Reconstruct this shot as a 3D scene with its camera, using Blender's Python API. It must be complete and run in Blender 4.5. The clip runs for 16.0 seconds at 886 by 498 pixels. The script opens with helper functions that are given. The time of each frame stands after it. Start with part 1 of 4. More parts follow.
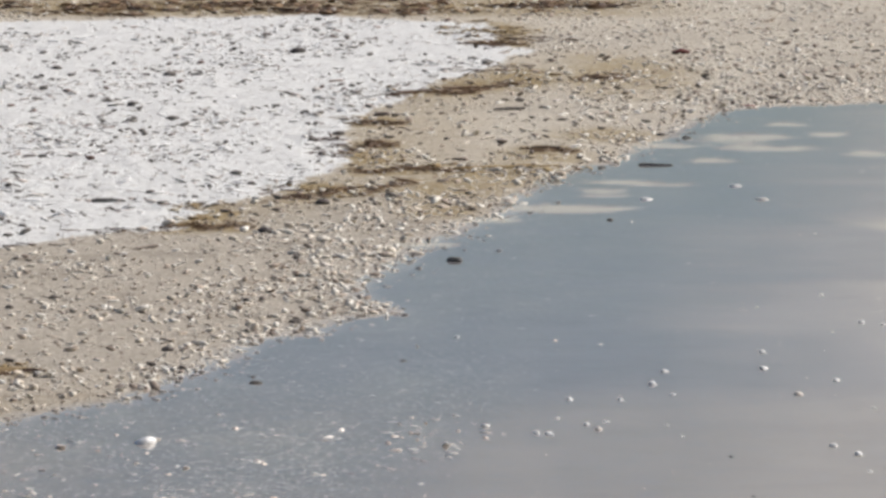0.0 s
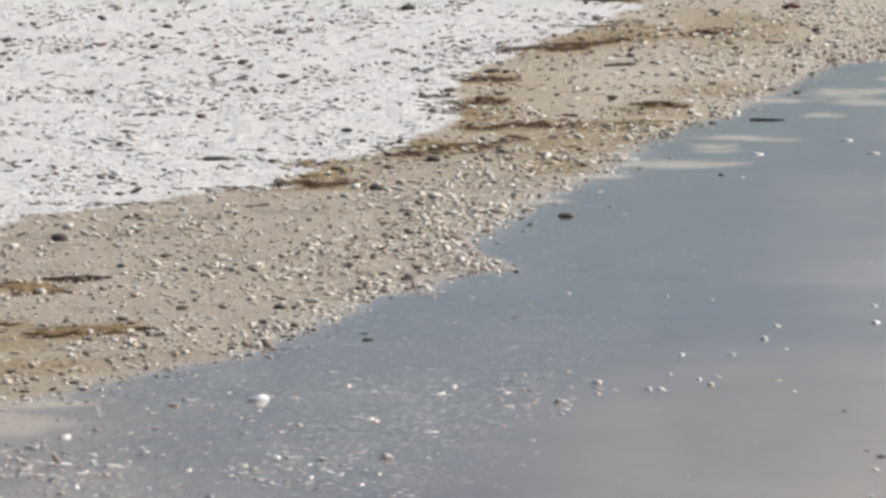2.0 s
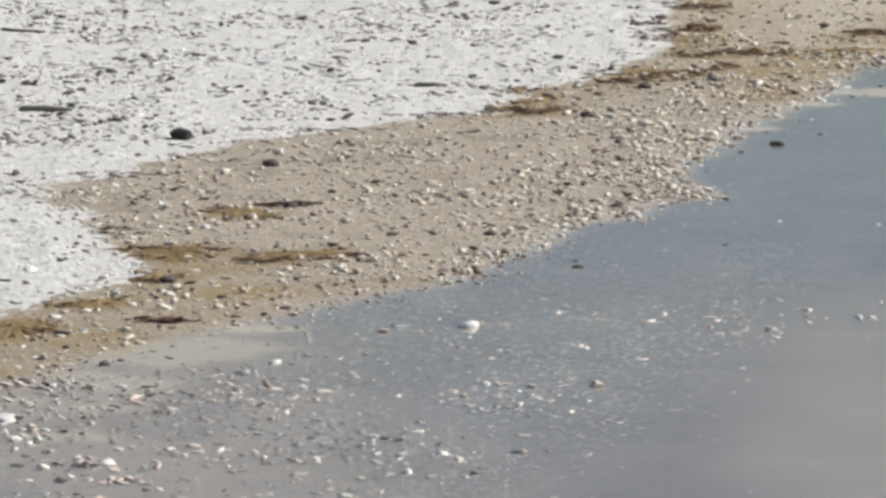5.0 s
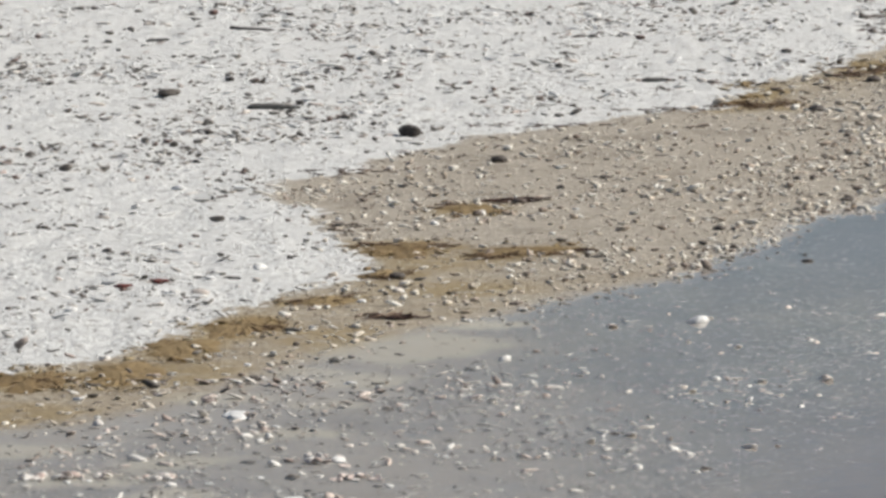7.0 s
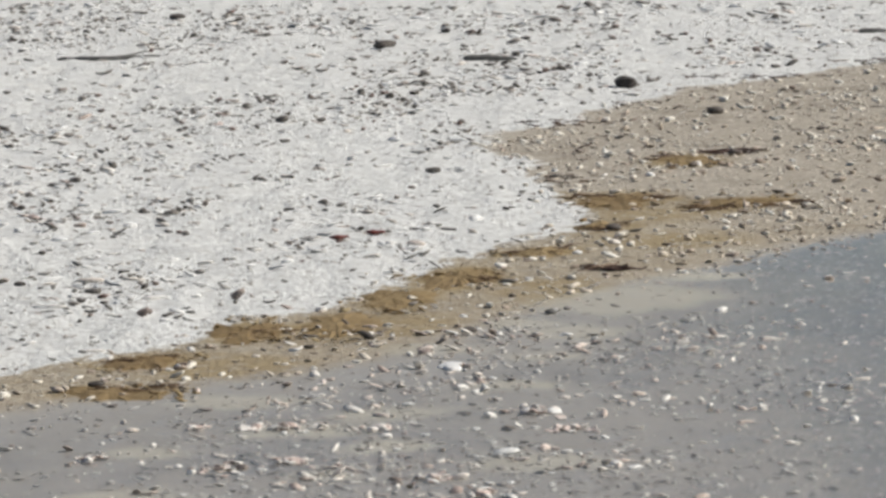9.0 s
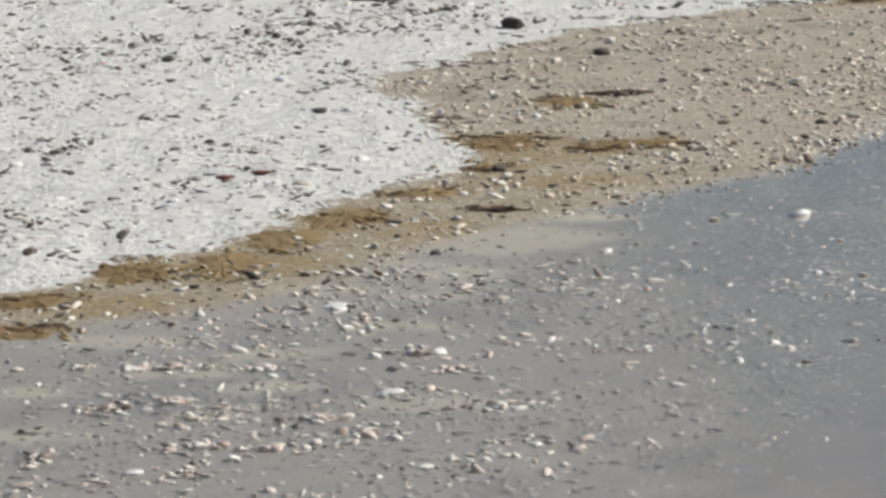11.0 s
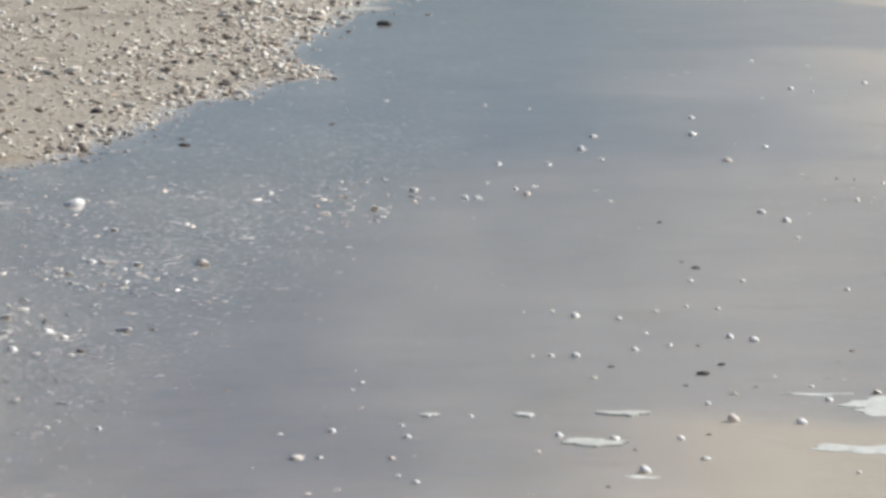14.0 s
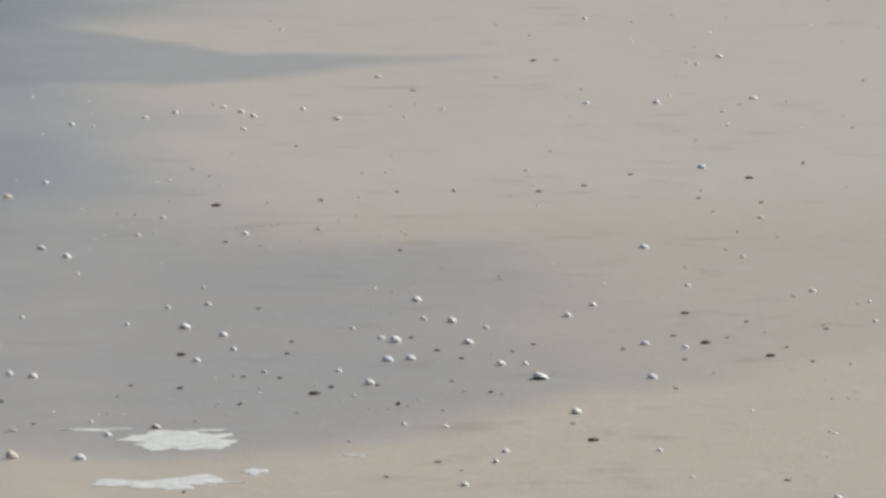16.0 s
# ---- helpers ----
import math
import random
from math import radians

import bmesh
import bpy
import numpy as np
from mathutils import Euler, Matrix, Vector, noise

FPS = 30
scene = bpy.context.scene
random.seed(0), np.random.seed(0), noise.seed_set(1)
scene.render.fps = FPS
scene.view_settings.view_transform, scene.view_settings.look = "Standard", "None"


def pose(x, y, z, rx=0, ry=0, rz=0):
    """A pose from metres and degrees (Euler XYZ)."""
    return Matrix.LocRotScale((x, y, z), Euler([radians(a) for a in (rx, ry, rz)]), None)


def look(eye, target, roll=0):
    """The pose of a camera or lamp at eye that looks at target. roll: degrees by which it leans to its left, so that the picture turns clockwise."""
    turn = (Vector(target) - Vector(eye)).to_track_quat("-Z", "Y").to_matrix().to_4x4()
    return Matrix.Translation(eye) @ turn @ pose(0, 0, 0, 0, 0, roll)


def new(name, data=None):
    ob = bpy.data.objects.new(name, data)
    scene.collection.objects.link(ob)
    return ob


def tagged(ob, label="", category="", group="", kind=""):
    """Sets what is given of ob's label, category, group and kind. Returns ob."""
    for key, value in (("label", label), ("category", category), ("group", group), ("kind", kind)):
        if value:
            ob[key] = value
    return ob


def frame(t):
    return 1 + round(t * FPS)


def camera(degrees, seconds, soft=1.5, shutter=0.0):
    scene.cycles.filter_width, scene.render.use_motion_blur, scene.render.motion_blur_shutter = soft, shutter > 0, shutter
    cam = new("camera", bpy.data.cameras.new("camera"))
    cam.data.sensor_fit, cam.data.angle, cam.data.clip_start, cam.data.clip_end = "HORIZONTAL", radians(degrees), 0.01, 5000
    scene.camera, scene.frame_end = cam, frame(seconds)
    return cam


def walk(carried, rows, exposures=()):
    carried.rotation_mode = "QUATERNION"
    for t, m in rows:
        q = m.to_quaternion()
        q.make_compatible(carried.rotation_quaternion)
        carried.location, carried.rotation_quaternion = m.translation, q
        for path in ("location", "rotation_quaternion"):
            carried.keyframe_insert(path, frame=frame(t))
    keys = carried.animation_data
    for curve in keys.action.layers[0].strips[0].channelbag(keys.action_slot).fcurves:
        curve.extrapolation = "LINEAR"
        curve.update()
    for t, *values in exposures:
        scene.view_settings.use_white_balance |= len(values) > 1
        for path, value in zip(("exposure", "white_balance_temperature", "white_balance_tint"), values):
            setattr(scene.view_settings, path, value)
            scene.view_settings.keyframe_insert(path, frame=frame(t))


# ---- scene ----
cam = camera(9.0, 16.0, soft=3.2)
EYE = 1.9
# seconds, yaw, pitch, roll: the camera stands on the beach and follows the waterline
ROWS = [
    (0.0, 0.000, -5.396, 0.000),
    (0.5, 0.178, -5.569, 0.064),
    (1.0, 0.494, -5.720, 0.322),
    (1.5, 0.822, -5.820, 0.404),
    (2.0, 1.141, -5.834, 0.444),
    (2.5, 1.373, -5.789, 0.298),
    (3.0, 1.604, -5.780, 0.321),
    (3.2, 1.698, -5.811, 0.322),
    (3.73, 2.023, -5.946, 0.316),
    (4.25, 2.481, -6.221, 0.299),
    (4.78, 3.033, -6.491, 0.330),
    (5.3, 3.642, -6.612, 0.468),
    (5.5, 3.871, -6.626, 0.479),
    (6.0, 4.474, -6.611, 0.750),
    (6.5, 5.051, -6.586, 0.801),
    (7.0, 5.647, -6.579, 1.017),
    (7.5, 6.278, -6.608, 1.287),
    (8.0, 6.846, -6.712, 1.247),
    (8.5, 7.403, -6.850, 1.365),
    (8.7, 7.601, -6.927, 1.279),
    (9.12, 7.974, -7.080, 1.302),
    (9.54, 8.157, -7.259, 1.315),
    (9.96, 8.101, -7.433, 1.291),
    (10.38, 7.758, -7.570, 1.204),
    (10.8, 7.081, -7.638, 1.027),
    (11.0, 6.708, -7.657, 0.907),
    (11.5, 5.645, -7.677, 0.641),
    (12.0, 4.437, -7.678, 0.437),
    (12.5, 3.189, -7.708, 0.196),
    (13.0, 1.961, -7.747, -0.080),
    (13.5, 0.677, -7.787, -0.226),
    (14.0, -0.735, -7.796, -0.460),
    (14.5, -2.351, -7.756, -0.405),
    (15.0, -4.176, -7.675, -0.536),
    (15.5, -6.064, -7.530, -0.605),
    (16.0, -7.949, -7.367, -0.606),
]
# turning to the sea, the camera swings out a little to the side
walk(cam, [(t, pose(0.33 * math.sin(radians(max(0.0, -0.7 - yaw))), 0, EYE, pitch, 0, yaw) @ pose(0, 0, 0, 90, roll, 0)) for t, yaw, pitch, roll in ROWS], exposures=[(0.0, 0.11, 6600, 12), (3.0, 0.11, 6600, 11), (5.5, 0.06, 6650, 9), (8.5, -0.05, 6650, 8.5), (11.0, -0.06, 6650, 7.5), (12.5, 0.1, 6500, 8.5), (14.5, 0.17, 6400, 9), (16.0, -0.04, 6450, 8.7)])

# ---- sky and sun ----
SUN_AZ, SUN_EL = radians(69), radians(38)      # azimuth clockwise from +y
world = bpy.data.worlds.new("world")
scene.world = world
world.use_nodes = True
sky = world.node_tree.nodes.new("ShaderNodeTexSky")
sky.sky_type, sky.sun_disc = "NISHITA", False
sky.sun_elevation, sky.sun_rotation = SUN_EL, SUN_AZ
sky.air_density, sky.dust_density, sky.ozone_density = 1.0, 0.4, 4.0
bg = world.node_tree.nodes["Background"]
bg.inputs["Strength"].default_value = 0.05
world.node_tree.links.new(sky.outputs[0], bg.inputs["Color"])
sun = new("sun", bpy.data.lights.new("sun", "SUN"))
sun.data.energy, sun.data.angle, sun.data.color = 5.0, radians(0.53), (1.0, 0.955, 0.885)
toward = Vector((math.sin(SUN_AZ) * math.cos(SUN_EL), math.cos(SUN_AZ) * math.cos(SUN_EL), math.sin(SUN_EL)))
sun.matrix_world = look(toward * 60, (0, 0, 0))

# ---- materials ----
def node(nt, kind, at=None, **props):
    n = nt.nodes.new("ShaderNode" + kind)
    for key, value in props.items():
        setattr(n, key, value)
    for key, value in (at or {}).items():
        if hasattr(value, "is_linked"):
            nt.links.new(value, n.inputs[key])
        else:
            n.inputs[key].default_value = value
    return n


def material(name, rough=0.6, spec=0.4):
    m = bpy.data.materials.new(name)
    m.use_nodes = True
    nt = m.node_tree
    b = nt.nodes["Principled BSDF"]
    b.inputs["Roughness"].default_value, b.inputs["Specular IOR Level"].default_value = rough, spec
    return m, nt, b


def ramp(nt, fac, *stops):
    r = node(nt, "ValToRGB", {"Fac": fac})
    while len(r.color_ramp.elements) < len(stops):
        r.color_ramp.elements.new(0.5)
    for e, (p, c) in zip(r.color_ramp.elements, stops):
        e.position, e.color = p, (*c, 1) if len(c) == 3 else c
    return r.outputs["Color"]


def mixc(nt, fac, a, b, mode="MIX"):
    m = node(nt, "Mix", data_type="RGBA", blend_type=mode)
    for key, value in ((0, fac), (6, a), (7, b)):
        if hasattr(value, "is_linked"):
            nt.links.new(value, m.inputs[key])
        else:
            m.inputs[key].default_value = (*value, 1) if isinstance(value, tuple) else value
    return m.outputs[2]


def calc(nt, op, a, b=0.0, clamp=False):
    m = node(nt, "Math", operation=op, use_clamp=clamp)
    for key, value in ((0, a), (1, b)):
        if hasattr(value, "is_linked"):
            nt.links.new(value, m.inputs[key])
        else:
            m.inputs[key].default_value = value
    return m.outputs[0]


def step(nt, value, lo, hi):
    m = node(nt, "MapRange", {"Value": value, "From Min": lo, "From Max": hi}, interpolation_type="SMOOTHSTEP")
    return m.outputs[0]


def texture(nt, scale, detail=4.0, rough=0.55, stretch=(1, 1, 1)):
    co = node(nt, "NewGeometry").outputs["Position"]
    mp = node(nt, "Mapping", {"Vector": co, "Scale": stretch})
    return node(nt, "TexNoise", {"Vector": mp.outputs[0], "Scale": scale, "Detail": detail, "Roughness": rough}).outputs["Fac"]


def attribute(nt, name):
    return node(nt, "Attribute", attribute_name=name).outputs["Fac"]


def sand_material():
    """Shell sand: white and dry on the bank, tan and damp below it, grey and wet in the pool, stained by algae along the wrack."""
    m, nt, b = material("beach_sand")
    dry, wet, stain, silt = (attribute(nt, n) for n in ("dry", "wet", "stain", "silt"))
    grain, blotch, fine = texture(nt, 210, 3), texture(nt, 5, 5), texture(nt, 45, 4, 0.65)
    # ragged edge of the dry sand
    torn = calc(nt, "ADD", calc(nt, "MULTIPLY", calc(nt, "SUBTRACT", fine, 0.5), 0.9), calc(nt, "MULTIPLY", calc(nt, "SUBTRACT", texture(nt, 13, 4, 0.6), 0.5), 1.1))
    dryness = step(nt, calc(nt, "ADD", dry, torn), 0.4, 0.62)
    tan = mixc(nt, blotch, (0.34, 0.296, 0.24), (0.445, 0.392, 0.325))
    tan = mixc(nt, step(nt, fine, 0.52, 0.72), tan, (0.58, 0.52, 0.44))
    tan = mixc(nt, calc(nt, "MULTIPLY", step(nt, texture(nt, 2.6, 4, 0.6), 0.52, 0.66), 0.6), tan, (0.25, 0.212, 0.168))
    # farther from the pool the sand is painted paler, offsetting the dark back-lit gravel
    tan = mixc(nt, attribute(nt, "paleness"), tan, mixc(nt, fine, (0.44, 0.385, 0.31), (0.66, 0.60, 0.50)))
    speck = node(nt, "TexVoronoi", {"Vector": node(nt, "NewGeometry").outputs["Position"], "Scale": 75.0})
    grit = calc(nt, "MULTIPLY", step(nt, speck.outputs["Distance"], 0.42, 0.28), step(nt, speck.outputs["Color"], 0.5, 0.62))
    tan = mixc(nt, calc(nt, "MULTIPLY", grit, step(nt, blotch, 0.35, 0.6)), tan, (0.68, 0.63, 0.55))
    tan = mixc(nt, step(nt, fine, 0.44, 0.25), tan, (0.22, 0.17, 0.12))
    white = mixc(nt, blotch, (0.655, 0.65, 0.63), (0.79, 0.787, 0.772))
    # grey hollows and bright tops of the lumps: their shading put into the colour
    lump_shading = texture(nt, 27, 5, 0.7)
    white = mixc(nt, calc(nt, "MULTIPLY", step(nt, lump_shading, 0.50, 0.32), step(nt, blotch, 0.3, 0.6)), white, (0.44, 0.42, 0.39))
    white = mixc(nt, step(nt, lump_shading, 0.56, 0.70), white, (0.84, 0.83, 0.81))
    white = mixc(nt, step(nt, fine, 0.43, 0.25), white, (0.42, 0.40, 0.37))
    flat = mixc(nt, texture(nt, 2.2, 4, 0.5, (0.6, 0.35, 1)), (0.33, 0.318, 0.304), (0.388, 0.372, 0.354))
    flat = mixc(nt, attribute(nt, "paleness"), flat, mixc(nt, blotch, (0.475, 0.424, 0.35), (0.535, 0.478, 0.396)))
    # darker streaks: uneven sky reflection on the flat, painted as colour
    reflection_streak = calc(nt, "MULTIPLY", step(nt, texture(nt, 7, 5, 0.6, (0.55, 0.8, 1)), 0.54, 0.68), step(nt, texture(nt, 1.3, 3, 0.5), 0.42, 0.6))
    flat = mixc(nt, calc(nt, "MULTIPLY", reflection_streak, 0.4), flat, (0.25, 0.225, 0.19))
    flat = mixc(nt, calc(nt, "MULTIPLY", step(nt, texture(nt, 30, 4, 0.7), 0.6, 0.74), 0.35), flat, (0.5, 0.46, 0.4))
    # the mud's bands also paint in the streaks reflected on the water above
    mud = mixc(nt, texture(nt, 3.0, 5, 0.6, (0.8, 0.5, 1)), (0.094, 0.0885, 0.093), (0.188, 0.178, 0.184))
    mud = mixc(nt, calc(nt, "MULTIPLY", step(nt, texture(nt, 6, 4, 0.55, (0.7, 0.9, 1)), 0.5, 0.7), 0.5), mud, (0.10, 0.091, 0.095))
    col = mixc(nt, wet, tan, flat)
    # shell litter on the bottom: dark mottling with pale chips
    litter = attribute(nt, "litter")
    chips = node(nt, "TexVoronoi", {"Vector": node(nt, "NewGeometry").outputs["Position"], "Scale": 60.0, "Randomness": 1.0})
    chip = calc(nt, "MULTIPLY", step(nt, chips.outputs["Distance"], 0.40, 0.25), step(nt, chips.outputs["Color"], 0.55, 0.65))
    mud = mixc(nt, calc(nt, "MULTIPLY", litter, 0.75), mud, mixc(nt, step(nt, texture(nt, 35, 4, 0.6), 0.35, 0.65), (0.074, 0.072, 0.071), (0.186, 0.18, 0.176)))
    mud = mixc(nt, calc(nt, "MULTIPLY", litter, calc(nt, "MULTIPLY", step(nt, texture(nt, 4, 5, 0.65, (0.9, 0.45, 1)), 0.46, 0.66), 0.35)), mud, (0.28, 0.268, 0.23))
    mud = mixc(nt, calc(nt, "MULTIPLY", litter, chip), mud, (0.50, 0.48, 0.45))
    col = mixc(nt, silt, col, mud)
    col = mixc(nt, calc(nt, "MULTIPLY", attribute(nt, "bar"), 0.75), col, mixc(nt, blotch, (0.38, 0.36, 0.31), (0.48, 0.46, 0.405)))
    green = mixc(nt, fine, (0.20, 0.135, 0.055), (0.40, 0.31, 0.165))
    mottled = calc(nt, "MULTIPLY", stain, step(nt, texture(nt, 11, 5, 0.65), 0.30, 0.52))
    col = mixc(nt, mottled, col, green)
    col = mixc(nt, dryness, col, white)
    col = mixc(nt, 0.28, col, mixc(nt, grain, (0.25, 0.25, 0.25), (0.95, 0.95, 0.95)), "OVERLAY")
    nt.links.new(col, b.inputs["Base Color"])
    rough = calc(nt, "MULTIPLY_ADD", wet, -0.28)
    rough.node.inputs[2].default_value = 0.85
    nt.links.new(rough, b.inputs["Roughness"])
    # a thin water film on the wet flat
    film = attribute(nt, "film")
    sheen = calc(nt, "MULTIPLY", film, calc(nt, "ADD", 0.7, calc(nt, "MULTIPLY", step(nt, texture(nt, 2.1, 4, 0.55, (0.6, 0.9, 1)), 0.38, 0.62), 0.65)))
    nt.links.new(sheen, b.inputs["Coat Weight"])
    b.inputs["Coat IOR"].default_value = 1.33
    nt.links.new(calc(nt, "ADD", 0.06, calc(nt, "MULTIPLY", texture(nt, 3, 3, 0.5, (1, 0.4, 1)), 0.22)), b.inputs["Coat Roughness"])
    hgt = calc(nt, "ADD", calc(nt, "ADD", calc(nt, "MULTIPLY", fine, 1.0), calc(nt, "MULTIPLY", grain, 0.35)), calc(nt, "MULTIPLY", texture(nt, 24, 3, 0.6), 0.9))
    rest = calc(nt, "SUBTRACT", 1.0, calc(nt, "MULTIPLY", wet, 0.85))
    bump = node(nt, "Bump", {"Height": hgt, "Strength": rest, "Distance": 0.011})
    nt.links.new(bump.outputs[0], b.inputs["Normal"])
    return m


def water_material():
    m, nt, b = material("shallow_water", 0.02, 0.5)
    b.inputs["IOR"].default_value, b.inputs["Transmission Weight"].default_value = 1.33, 1.0
    b.inputs["Base Color"].default_value = (0.96, 0.96, 0.97, 1)
    long_wave, ripple = texture(nt, 2.4, 3, 0.5, (1, 0.5, 1)), texture(nt, 16, 3, 0.5, (1, 0.55, 1))
    hgt = calc(nt, "ADD", long_wave, calc(nt, "MULTIPLY", ripple, 0.10))
    bump = node(nt, "Bump", {"Height": hgt, "Strength": 0.5, "Distance": 0.006})
    nt.links.new(bump.outputs[0], b.inputs["Normal"])
    # the sheet thins out to nothing over the sand flat
    clear = node(nt, "BsdfTransparent")
    thin = node(nt, "MixShader", {0: attribute(nt, "cover"), 1: clear.outputs[0], 2: b.outputs[0]})
    nt.links.new(thin.outputs[0], nt.nodes["Material Output"].inputs["Surface"])
    return m


def bits_material(name, stops, per_object=False, rough=0.55, scale=120, coat=0.0, grain=0.55):
    """Shells, stones and scraps: each piece takes its own colour from the stops, with fine mottling."""
    m, nt, b = material(name, rough)
    if per_object:
        pick = node(nt, "ObjectInfo").outputs["Random"]
    else:
        pick = node(nt, "NewGeometry").outputs["Random Per Island"]
    col = ramp(nt, pick, *stops)
    n1, n2 = texture(nt, scale, 4), texture(nt, scale * 4, 2)
    col = mixc(nt, grain, col, mixc(nt, n1, (0.12, 0.11, 0.10), (0.92, 0.91, 0.90)), "OVERLAY")
    nt.links.new(col, b.inputs["Base Color"])
    b.inputs["Coat Weight"].default_value = coat
    bump = node(nt, "Bump", {"Height": calc(nt, "ADD", n1, n2), "Strength": 0.5, "Distance": 0.003})
    nt.links.new(bump.outputs[0], b.inputs["Normal"])
    return m


SAND, WATER = sand_material(), water_material()
PALE = [(0.0, (0.90, 0.865, 0.79)), (0.5, (0.84, 0.77, 0.66)), (0.74, (0.70, 0.60, 0.49)), (0.84, (0.52, 0.42, 0.34)), (0.92, (0.28, 0.22, 0.175)), (1.0, (0.10, 0.085, 0.075))]
SHELL_BITS = bits_material("shell_grit", PALE, coat=0.15)
SHELL_WET = bits_material("wet_shell_grit", [(0.0, (0.70, 0.68, 0.66)), (0.12, (0.54, 0.52, 0.50)), (0.6, (0.44, 0.42, 0.39)), (0.85, (0.42, 0.38, 0.35)), (1.0, (0.28, 0.25, 0.23))], rough=0.35, coat=0.3)
DARK_BITS = bits_material("dark_scraps", [(0.0, (0.09, 0.08, 0.072)), (0.25, (0.17, 0.152, 0.135)), (0.55, (0.22, 0.20, 0.18)), (0.8, (0.30, 0.275, 0.25)), (0.9, (0.20, 0.12, 0.10)), (1.0, (0.34, 0.31, 0.28))], rough=0.75)
SHELL_SHORE = bits_material("shore_shell_grit", [(0.0, (0.90, 0.88, 0.84)), (0.4, (0.82, 0.76, 0.69)), (0.72, (0.74, 0.62, 0.55)), (0.88, (0.45, 0.36, 0.31)), (1.0, (0.14, 0.12, 0.11))], rough=0.45, coat=0.15, grain=0.35)
BLEACHED = bits_material("bleached_shell_grit", [(0.0, (0.92, 0.915, 0.90)), (0.6, (0.87, 0.85, 0.82)), (0.85, (0.74, 0.68, 0.61)), (1.0, (0.55, 0.44, 0.39))], rough=0.5, coat=0.15)
GREY_BITS = bits_material("grey_scraps", [(0.0, (0.26, 0.245, 0.225)), (0.5, (0.42, 0.40, 0.37)), (0.8, (0.56, 0.53, 0.49)), (1.0, (0.36, 0.27, 0.23))], rough=0.8)
SHELL = bits_material("shell_white", [(0.0, (0.92, 0.905, 0.88)), (0.7, (0.90, 0.88, 0.84)), (1.0, (0.78, 0.69, 0.60))], per_object=True, rough=0.4, coat=0.2, grain=0.25)
STONE = bits_material("dark_stone", [(0.0, (0.05, 0.042, 0.038)), (1.0, (0.14, 0.12, 0.105))], per_object=True, rough=0.7)
BROWN_STONE = bits_material("brown_pebble", [(0.0, (0.10, 0.075, 0.06)), (1.0, (0.22, 0.175, 0.14))], per_object=True, rough=0.65)
GREY_STONE = bits_material("grey_driftwood", [(0.0, (0.10, 0.10, 0.095)), (1.0, (0.16, 0.155, 0.145))], per_object=True, rough=0.8)
RED = bits_material("red_weed", [(0.0, (0.13, 0.035, 0.028)), (1.0, (0.24, 0.065, 0.045))], per_object=True, rough=0.6)
WEED = bits_material("brown_weed", [(0.0, (0.13, 0.08, 0.035)), (0.3, (0.24, 0.155, 0.06)), (0.7, (0.33, 0.24, 0.11)), (1.0, (0.42, 0.33, 0.18))], rough=0.7)
MAT = bits_material("matted_weed", [(0.0, (0.19, 0.128, 0.058)), (1.0, (0.27, 0.195, 0.098))], per_object=True, rough=0.85, scale=70)
WEED_DARK = bits_material("dark_weed", [(0.0, (0.07, 0.042, 0.028)), (0.5, (0.15, 0.085, 0.05)), (1.0, (0.28, 0.18, 0.09))], rough=0.65)
WEED_STRAND = bits_material("weed_strand", [(0.0, (0.05, 0.03, 0.024)), (0.6, (0.11, 0.06, 0.045)), (1.0, (0.20, 0.13, 0.08))], per_object=True, rough=0.65)
PINK = bits_material("shell_pinkish", [(0.0, (0.88, 0.85, 0.80)), (0.45, (0.84, 0.76, 0.70)), (0.75, (0.71, 0.57, 0.51)), (0.9, (0.42, 0.33, 0.29)), (1.0, (0.2, 0.17, 0.15))], per_object=True, rough=0.45, coat=0.2)
FOAM = bits_material("dried_foam", [(0.0, (0.66, 0.665, 0.62)), (1.0, (0.74, 0.745, 0.70))], per_object=True, rough=0.5, scale=25)
# dried froth is thin and lets some sand show through
froth = FOAM.node_tree
froth.nodes["Bump"].inputs["Distance"].default_value = 0.0008
holes = calc(froth, "ADD", 0.76, calc(froth, "MULTIPLY", step(froth, texture(froth, 38, 5, 0.7), 0.35, 0.6), 0.22))
froth.links.new(holes, froth.nodes["Principled BSDF"].inputs["Alpha"])


# ---- the plan of the beach ----
def hash01(ix, iy, seed):
    h = (ix * 374761393 + iy * 668265263 + seed * 974634541) & 0xFFFFFFFF
    h = ((h ^ (h >> 13)) * 1274126177) & 0xFFFFFFFF
    return ((h ^ (h >> 16)) & 0xFFFFFF) / float(0xFFFFFF)


def value_noise(x, y, seed=0):
    x, y = np.asarray(x, float), np.asarray(y, float)
    ix, iy = np.floor(x).astype(np.int64), np.floor(y).astype(np.int64)
    u, v = x - ix, y - iy
    u, v = u * u * (3 - 2 * u), v * v * (3 - 2 * v)
    a, b, c, d = (hash01(ix + i, iy + j, seed) for i, j in ((0, 0), (1, 0), (0, 1), (1, 1)))
    return (a * (1 - u) + b * u) * (1 - v) + (c * (1 - u) + d * u) * v


def fractal(x, y, seed=0, octaves=4):
    total = sum(value_noise(x * 2 ** k, y * 2 ** k, seed + k) * 0.5 ** k for k in range(octaves))
    return total / sum(0.5 ** k for k in range(octaves)) - 0.5


